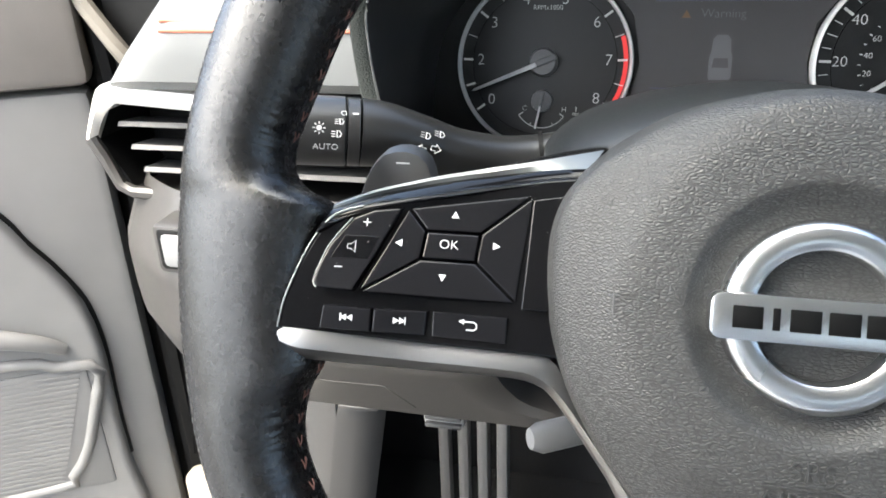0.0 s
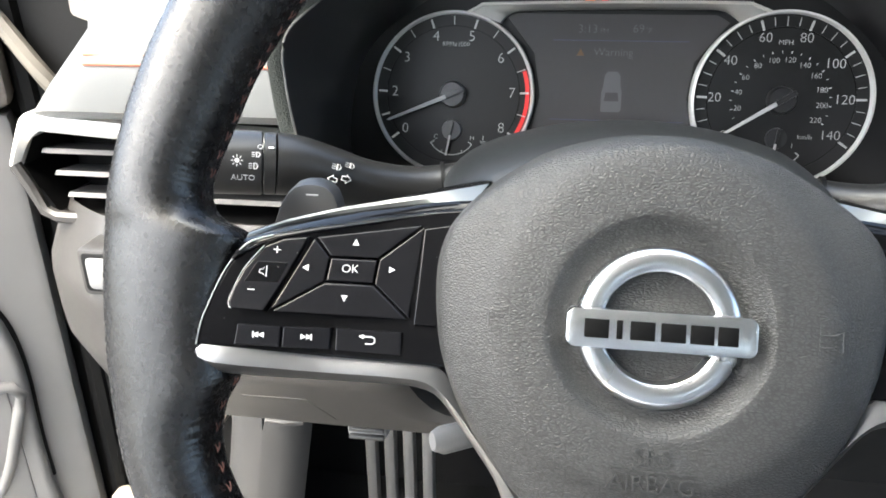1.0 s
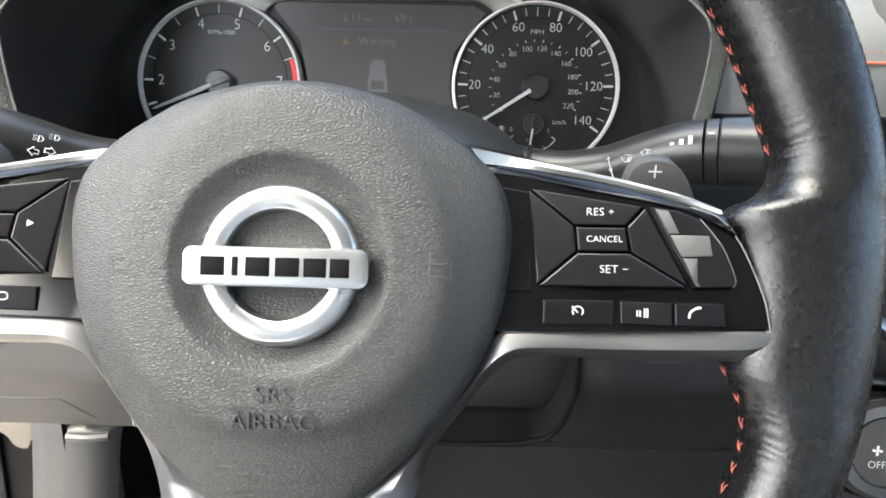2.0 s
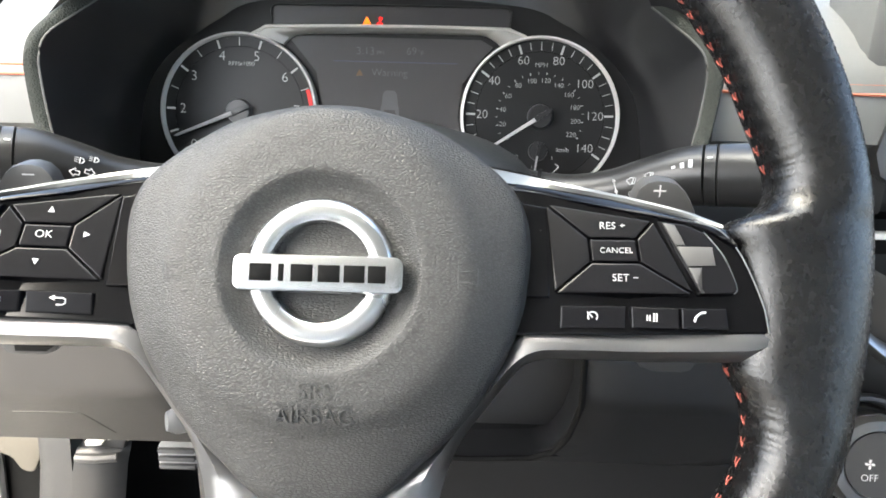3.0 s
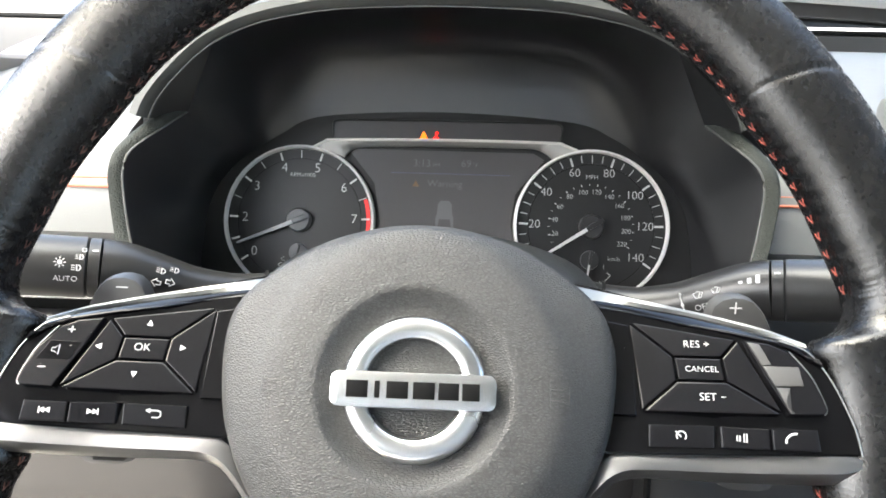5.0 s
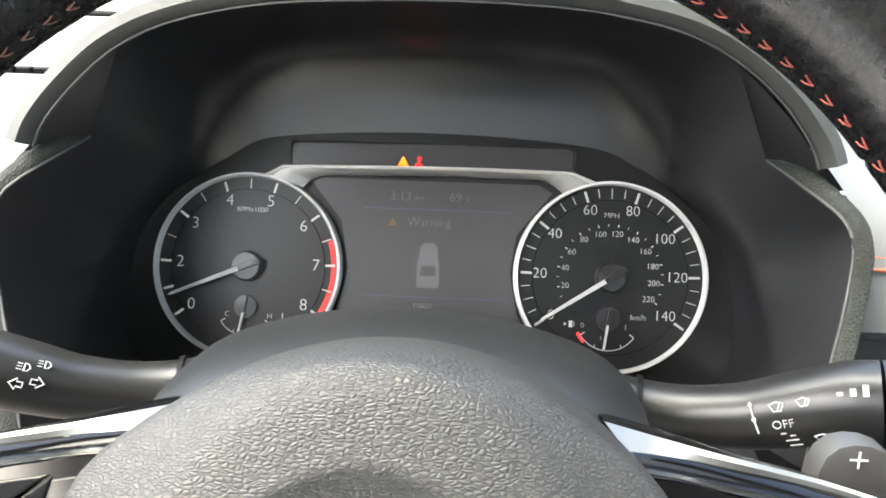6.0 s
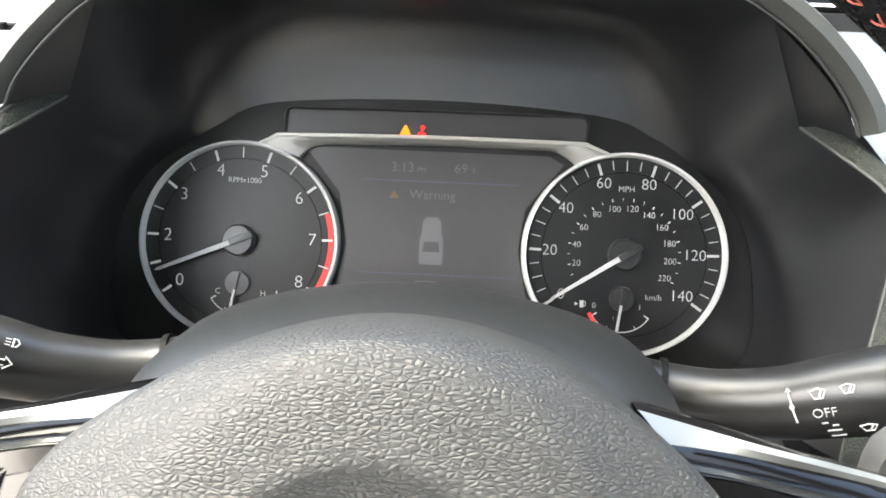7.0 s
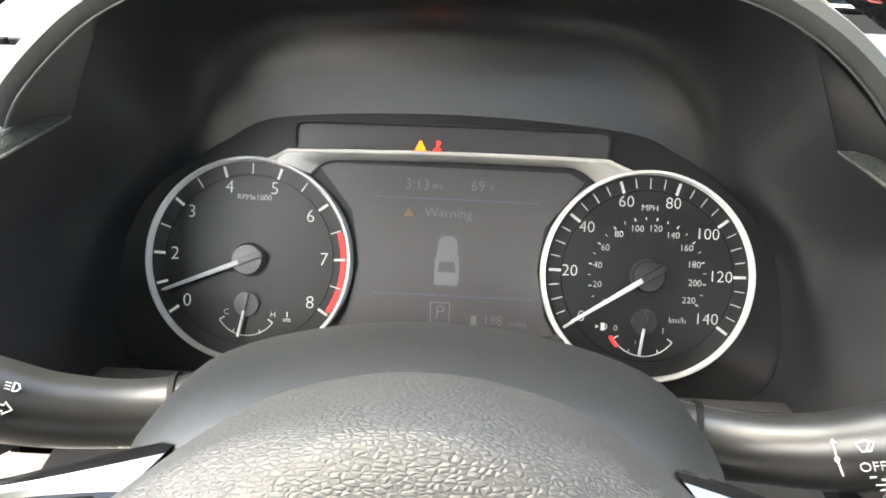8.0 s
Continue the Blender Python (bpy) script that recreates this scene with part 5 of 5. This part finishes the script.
for x, z, w in ((-0.285, 0.370, 0.008), (-0.266, 0.377, 0.006)):
    solo("plastic_clip", prism([(-w, 0), (w * 0.9, 0.001), (w, 0.004), (w * 0.5, 0.007), (-w * 0.4, 0.0065), (-w, 0.005)], 0, 0.012, 0.002), CLIP, "small white plastic clip on the foot rest", "clip", m=Matrix.Translation((x, 0.39, z)) @ Matrix.Rotation(radians(90), 4, "X"), group="footwell clips")

# wiring on the door jamb beside the foot rest
seal = solo("door_seal", tube(spline([(-0.428, 0.449, 0.312), (-0.431, 0.448, 0.26), (-0.438, 0.448, 0.18), (-0.455, 0.449, 0.0)], 16), 0.0075, 8), material("grey seal rubber", (0.16, 0.155, 0.15), 0.6, bump=0.3, size=900), "grey rubber seal standing against the door jamb", "door seal")
trim_end = solo("trim_end", prism([(p.x, p.y) for p in spline(mm([(-418, 345), (-418, 322), (-404, 314), (-396, 300), (-384, 297), (-378, 306), (-372, 320), (-366, 345)]), 40, True)], -0.453, -0.436, 0.003), material("beige trim plastic", (0.10, 0.09, 0.072), 0.5, bump=0.3, size=900), "beige plastic trim end beside the foot rest", "trim", m=Matrix.Rotation(radians(90), 4, "X"))
SOCKET = material("pale connector plastic", (0.55, 0.50, 0.44), 0.4, bump=0.3, size=500)
for x, z, w, h, turn in ((-0.432, 0.320, 0.030, 0.010, 8), (-0.454, 0.289, 0.017, 0.014, -10), (-0.487, 0.262, 0.022, 0.012, 20)):
    con = thing("wire_connector", Matrix.Translation((x, 0.455, z)) @ Matrix.Rotation(radians(turn), 4, "Y"), "pale plastic wire connector on the black jamb", "connector", "wire connectors")
    part("housing", box(-w / 2, w / 2, -0.016, 0.0, -h / 2, h / 2, 0.002), SOCKET, con)
    part("latch", box(-w / 5, w / 5, -0.019, -0.015, -h / 4, h / 4, 0.001), RUBBER, con)
    part("wire", tube(spline([(-w / 2, -0.008, 0), (-w / 2 - 0.008, -0.012, -0.004), (-w / 2 - 0.014, -0.008, -0.03), (-w / 2 - 0.008, -0.004, -0.07)], 14), 0.0035, 8), INK, con)
    part("wire", tube(spline([(w / 2, -0.008, 0), (w / 2 + 0.006, -0.012, 0.006), (w / 2 - 0.004, -0.012, 0.018), (-w / 2, -0.006, 0.022)], 14), 0.003, 8), INK, con)
back = thing("rib_panel", IDENT, "grey vertical ribs on the dark bulkhead", "panel")
RIBS = material("grey ribs", (0.12, 0.12, 0.12), 0.45, bump=0.3, size=700)
for k in range(4):
    x = -0.256 + 0.0245 * k
    part("bar", box(x, x + 0.015, 0.55, 0.57, 0.0, 0.45, 0.006), RIBS, back)
pedal = thing("brake_pedal", IDENT, "small ribbed brake pedal with rubber pad", "pedal")
part("pad", box(-0.208, -0.170, 0.335, 0.35, 0.379, 0.402, 0.005), SWF, pedal)
for k in range(3):
    part("rib", box(-0.205, -0.173, 0.331, 0.336, 0.381 + 0.008 * k, 0.385 + 0.008 * k, 0.001), RIB, pedal)
part("arm", tube([(-0.189, 0.349, 0.39), (-0.189, 0.42, 0.42), (-0.189, 0.60, 0.55), (-0.189, 0.73, 0.60)], 0.007, 8), RUBBER, pedal)

# ---- door, standing open: drawn along -x from the hinge, inner face towards -y ----
door = thing("front_door", Matrix.Translation((-0.545, 0.43, 0)) @ Matrix.Rotation(radians(30), 4, "Z"), "grey car door standing open with speaker grille", "car door")
part("panel", box(-0.95, 0.0, 0.0, 0.06, 0.0, 0.645, 0.012), DOORSKIN, door)
part("upper_panel", box(-0.95, 0.004, -0.006, 0.06, 0.648, 0.86, 0.012), material("taupe door trim", (0.19, 0.172, 0.155), 0.6, bump=0.4, size=1100), door, "taupe upper door trim")
GROOVE = [(-0.62, 0.66), (-0.40, 0.66), (-0.24, 0.645), (-0.16, 0.595), (-0.107, 0.535), (-0.089, 0.502), (-0.070, 0.472), (-0.053, 0.437), (-0.046, 0.406), (-0.043, 0.366), (-0.044, 0.324), (-0.045, 0.278), (-0.044, 0.231), (-0.048, 0.10), (-0.20, 0.05), (-0.62, 0.05)]
raised = prism([(p.x, p.y) for p in spline(GROOVE, 90, True)], 0.0, 0.018, 0.009, segments=4)
raised.transform(Matrix.Rotation(radians(90), 4, "X"))
part("armrest_panel", raised, DOORSKIN, door, "raised grey inner panel with rounded edge", m=at(0, 0.002, 0))
# black tube at the raised panel's foot, drawn for the shadow there
part("shut_line_shade", tube([(p.x, -0.001, p.y) for p in spline(GROOVE[2:13], 50)], 0.0035, 6), RUBBER, door, "black tube standing in for shade along the shut line")
part("pull_handle", tube([(p.x, p.y, p.z) for p in spline([(-0.42, -0.024, 0.50), (-0.25, -0.026, 0.447), (-0.128, -0.024, 0.410), (-0.095, -0.020, 0.396), (-0.078, -0.014, 0.384)], 24)], lambda f: 0.017 - 0.010 * f ** 2, 14), DOORSKIN, door, "slanted pull handle with a rounded tip", smooth=60)
FRAME = [(-0.50, 0.398), (-0.140, 0.377), (-0.094, 0.366), (-0.056, 0.362), (-0.050, 0.352), (-0.057, 0.330), (-0.070, 0.290), (-0.083, 0.255), (-0.104, 0.225), (-0.136, 0.212), (-0.50, 0.200)]
part("speaker_frame", tube([(p.x, -0.017, p.y) for p in spline(FRAME, 60)], 0.0065, 8), DOORSKIN, door, "rounded frame of the speaker grille", smooth=60)
grille = part("speaker_grille", box(-0.49, -0.062, -0.0185, -0.010, 0.205, 0.362, 0.004), DOORSKIN, door, "finely ribbed speaker grille")
for k in range(24):
    z = 0.214 + 0.0060 * k
    part("grille_rib", box(-0.485, -0.115 + 0.0020 * k, -0.0192, -0.0180, z, z + 0.0030), DOORSKIN, grille, smooth=0)
part("seal", tube([(0.02, 0.02, 0.0), (0.022, 0.02, 0.5), (0.01, 0.02, 0.88)], 0.012, 8), RUBBER, door, "black rubber seal")

# ---- car body ----
pillar = solo("pillar_front", tube([(-0.50, 0.60, 0.0), (-0.50, 0.60, 0.74), (-0.46, 0.25, 1.0), (-0.42, -0.19, 1.25)], 0.04, 12), PLASTIC, "dark front pillar", "pillar", kind="structure")
solo("pillar_front_far", tube([(1.0, 0.60, 0.0), (1.0, 0.60, 0.74), (0.96, 0.25, 1.0), (0.92, -0.19, 1.25)], 0.04, 12), PLASTIC, "dark front pillar", "pillar", kind="structure")
# roof out of view; its tone and front edge are set for the cabin light
roof = solo("ceiling", grid([[Vector((x, y, z + h)) for y, z in ((-0.18, 1.24), (-0.5, 1.262), (-1.2, 1.26), (-1.6, 1.20), (-1.92, 1.10))] for x, h in ((-0.45, 0.0), (-0.2, 0.015), (0.75, 0.015), (1.0, 0.0), (1.0, 0.03), (0.75, 0.045), (-0.2, 0.045), (-0.45, 0.03))], close_u=True), HEADLINER, "unseen headliner, pale to bounce fill light", "ceiling", kind="structure")
rear = solo("wall_rear", box(-0.45, 1.0, -1.92, -1.88, 0.0, 0.92), PLASTIC, "dark rear bulkhead", "wall", kind="structure")
# out of view; height chosen to let more light in from the right
side = solo("wall_far", box(1.02, 1.06, -1.9, 0.6, 0.0, 0.60), DOORSKIN, "unseen grey far side, kept low to admit light", "wall", kind="structure")
solo("sill", box(-0.56, -0.46, -1.9, 0.42, -0.12, 0.02, 0.01), TRIM, "pale door sill", "sill", kind="structure")
solo("sill_front", box(-0.537, -0.462, 0.425, 0.455, 0.0, 0.185, 0.008), material("beige sill plastic", (0.42, 0.37, 0.29), 0.5, bump=0.3, size=900), "beige sill end beside the hinge", "sill", kind="structure")
weather = solo("trim_pillar", tube(spline([(-0.60, 0.445, 0.80), (-0.54, 0.44, 0.722), (-0.515, 0.438, 0.688), (-0.502, 0.44, 0.668), (-0.495, 0.448, 0.65)], 14), 0.0085, 8), material("beige weather strip", (0.16, 0.145, 0.12), 0.55, bump=0.3, size=900), "beige weather strip on the pillar", "trim", kind="structure")
jamb = solo("wall_jamb", box(-0.60, -0.36, 0.455, 0.475, -0.1, 0.785, 0.004), RUBBER, "black door jamb", "wall", kind="structure")
bonnet = solo("bonnet", grid([[Vector((x, y, 0.735 - 0.05 * (y - 0.8) ** 2 - 0.04 * ((x - 0.25) / 0.8) ** 4)) for y in np.linspace(0.80, 1.9, 10)] for x in np.linspace(-0.6, 1.1, 14)]), WHITE, "white car bonnet", "bonnet", kind="structure")
ground = solo("ground", box(-300, 300, -300, 300, -0.4, -0.3), TARMAC, "grey tarmac lot", "ground", kind="structure")

solo("trim_cowl", box(-0.62, 1.1, 0.785, 0.815, 0.70, 0.874, 0.004), PLASTIC, "grey strip along the foot of the windscreen", "trim", kind="structure")
solo("trim_windscreen", box(-0.62, 1.1, 0.787, 0.812, 0.8745, 0.8805, 0.002), RUBBER, "black rubber seal at the foot of the windscreen", "trim", kind="structure")


def pane(name, rows_, label):
    """A slightly green car window that lets light through."""
    ob = solo(name, grid(rows_), WINDOW, label, "window", kind="structure", smooth=60)
    return ob


pane("window_front", [[Vector((x, 0.80 - 0.98 * f - 0.10 * ((x - 0.25) / 0.8) ** 2 * (1 - f), 0.884 + 0.355 * f + 0.02 * math.sin(math.pi * f))) for f in np.linspace(0, 1, 8)] for x in np.linspace(-0.42, 0.92, 14)], "tinted windscreen over the dashboard")
pane("window_side", [[Vector((1.03 - 0.08 * f, y, 0.61 + 0.63 * f)) for f in np.linspace(0, 1, 5)] for y in np.linspace(-1.8, -0.1, 8)], "tinted side window of the closed door")
pane("window_rear", [[Vector((x, -1.90, 0.925 + 0.17 * f)) for f in np.linspace(0, 1, 4)] for x in np.linspace(-0.44, 0.99, 8)], "tinted rear window")
solo("trim_pillar_foot", prism([(p.x, p.y) for p in spline([(-0.338, 0.30), (-0.335, 0.36), (-0.345, 0.60), (-0.43, 0.62), (-0.43, 0.40), (-0.37, 0.31)], 30, True)], 0.745, 0.815, 0.008, segments=3), material("taupe pillar trim", (0.19, 0.172, 0.155), 0.6, bump=0.4, size=1100), "taupe trim panel at the foot of the front pillar", "trim", kind="structure")

# ---- seats behind the camera: unseen, made pale to reflect light onto lining and hub ----
def seat(x):
    st = thing("front_seat", Matrix.Translation((x, 0, 0)), "unseen front seat, pale to reflect light forward", "seat", "front seats")
    part("cushion", box(-0.26, 0.26, -1.0, -0.42, 0.0, 0.34, 0.05), SEATCLOTH, st)
    bk = box(-0.26, 0.26, -0.07, 0.07, 0.0, 0.64, 0.05)
    part("backrest", bk, SEATCLOTH, st, m=at(0, -0.98, 0.32, 0, 18))
    part("head_rest", box(-0.13, 0.13, -0.05, 0.05, 0.0, 0.19, 0.04), SEATCLOTH, st, m=at(0, -1.19, 0.95, 0, 10))


for x in (0.0, 0.72):
    seat(x)
solo("rear_bench", box(-0.42, 0.98, -1.86, -1.45, 0.0, 0.85, 0.06), SEATCLOTH, "unseen rear bench, pale to reflect light forward", "seat")
# added out of view to keep left rear sky off the switch panels
solo("wall_rear_door", box(-0.47, -0.44, -1.88, -1.05, 0.0, 0.72), DOORSKIN, "unseen rear door wall that blocks sky light", "wall", kind="structure")
pane("window_rear_door", [[Vector((-0.455, y, 0.725 + 0.51 * f)) for f in np.linspace(0, 1, 4)] for y in np.linspace(-1.88, -1.05, 6)], "tinted window of the closed rear door")
solo("pillar_middle", box(-0.47, -0.43, -1.05, -0.90, 0.0, 1.24, 0.01), PLASTIC, "dark middle pillar", "pillar", kind="structure")

# ---- parked cars outside ----
REDPAINT = material("red car paint", (0.45, 0.02, 0.03), 0.25, coat=1.0, vary=0.05)
GLASS = material("tinted car glass", (0.22, 0.29, 0.29), 0.08, coat=1.0)


def parked_car(m, paint, label):
    car = thing("parked_car", m, label, "car", "parked cars")
    W = 0.9
    OUT = [(-2.25, 0.35), (-2.28, 0.75), (-2.1, 0.92), (-1.3, 1.0), (1.0, 0.98), (2.0, 0.86), (2.25, 0.6), (2.2, 0.3)]
    o = spline([(a, b, 0) for a, b in OUT], 40)
    part("body", grid([[Vector((p.x, -W, p.y)) * 1.0, Vector((p.x, -W * 0.98, p.y + 0.02)), Vector((p.x, W * 0.98, p.y + 0.02)), Vector((p.x, W, p.y))] for p in o] ), paint, car, smooth=50)
    part("flank", prism([(p.x, p.y) for p in o], -W, -W + 0.05), paint, car, m=Matrix.Rotation(radians(90), 4, "X"))
    part("flank", prism([(p.x, p.y) for p in o], W - 0.05, W), paint, car, m=Matrix.Rotation(radians(90), 4, "X"))
    CAB = [(-1.75, 0.97), (-1.25, 1.32), (-0.7, 1.44), (0.2, 1.42), (1.05, 0.97)]
    cs = spline([(a, b, 0) for a, b in CAB], 24)
    part("roof", grid([[Vector((p.x, -0.68, p.y)), Vector((p.x, -0.6, p.y + 0.03)), Vector((p.x, 0.6, p.y + 0.03)), Vector((p.x, 0.68, p.y))] for p in cs[6:18]]), paint, car, smooth=50)
    part("windscreen", grid([[Vector((p.x, -0.7, p.y)), Vector((p.x, 0.7, p.y))] for p in cs[17:]]), GLASS, car)
    part("rear_window", grid([[Vector((p.x, -0.7, p.y)), Vector((p.x, 0.7, p.y))] for p in cs[:7]]), GLASS, car)
    for s in (-1, 1):
        sb = prism([(p.x, p.y) for p in cs], 0, 0.03)
        sb.transform(Matrix.Rotation(radians(90), 4, "X"))
        sb.transform(Matrix.Translation((0, 0.70 * s, 0)))
        part("side_window", sb, GLASS, car)
        for x in (-1.4, 1.4):
            wh = part("wheel", turned([(0.33, 0), (0.335, 0.05), (0.33, 0.2), (0.2, 0.21), (0, 0.19)], 28), RUBBER, car, m=Matrix.Translation((x, s * 0.72, 0.33)) @ Matrix.Rotation(radians(-90 * s), 4, "X"))
            part("rim", turned([(0.2, 0.2), (0.19, 0.215), (0, 0.205)], 20), SILVER, wh)
    return car


parked_car(Matrix.Translation((3.0, 5.6, -0.3)) @ Matrix.Rotation(radians(6), 4, "Z"), WHITE, "white parked saloon on the tarmac lot")
parked_car(Matrix.Translation((4.6, 8.4, -0.3)) @ Matrix.Rotation(radians(184), 4, "Z"), REDPAINT, "red parked saloon behind a white car")
solo("backdrop", box(-30, 30, 22, 23, -0.3, 5.0), material("pale wall", (0.6, 0.6, 0.58), 0.8, bump=0.5, size=40), "long pale building wall", "building", kind="structure")
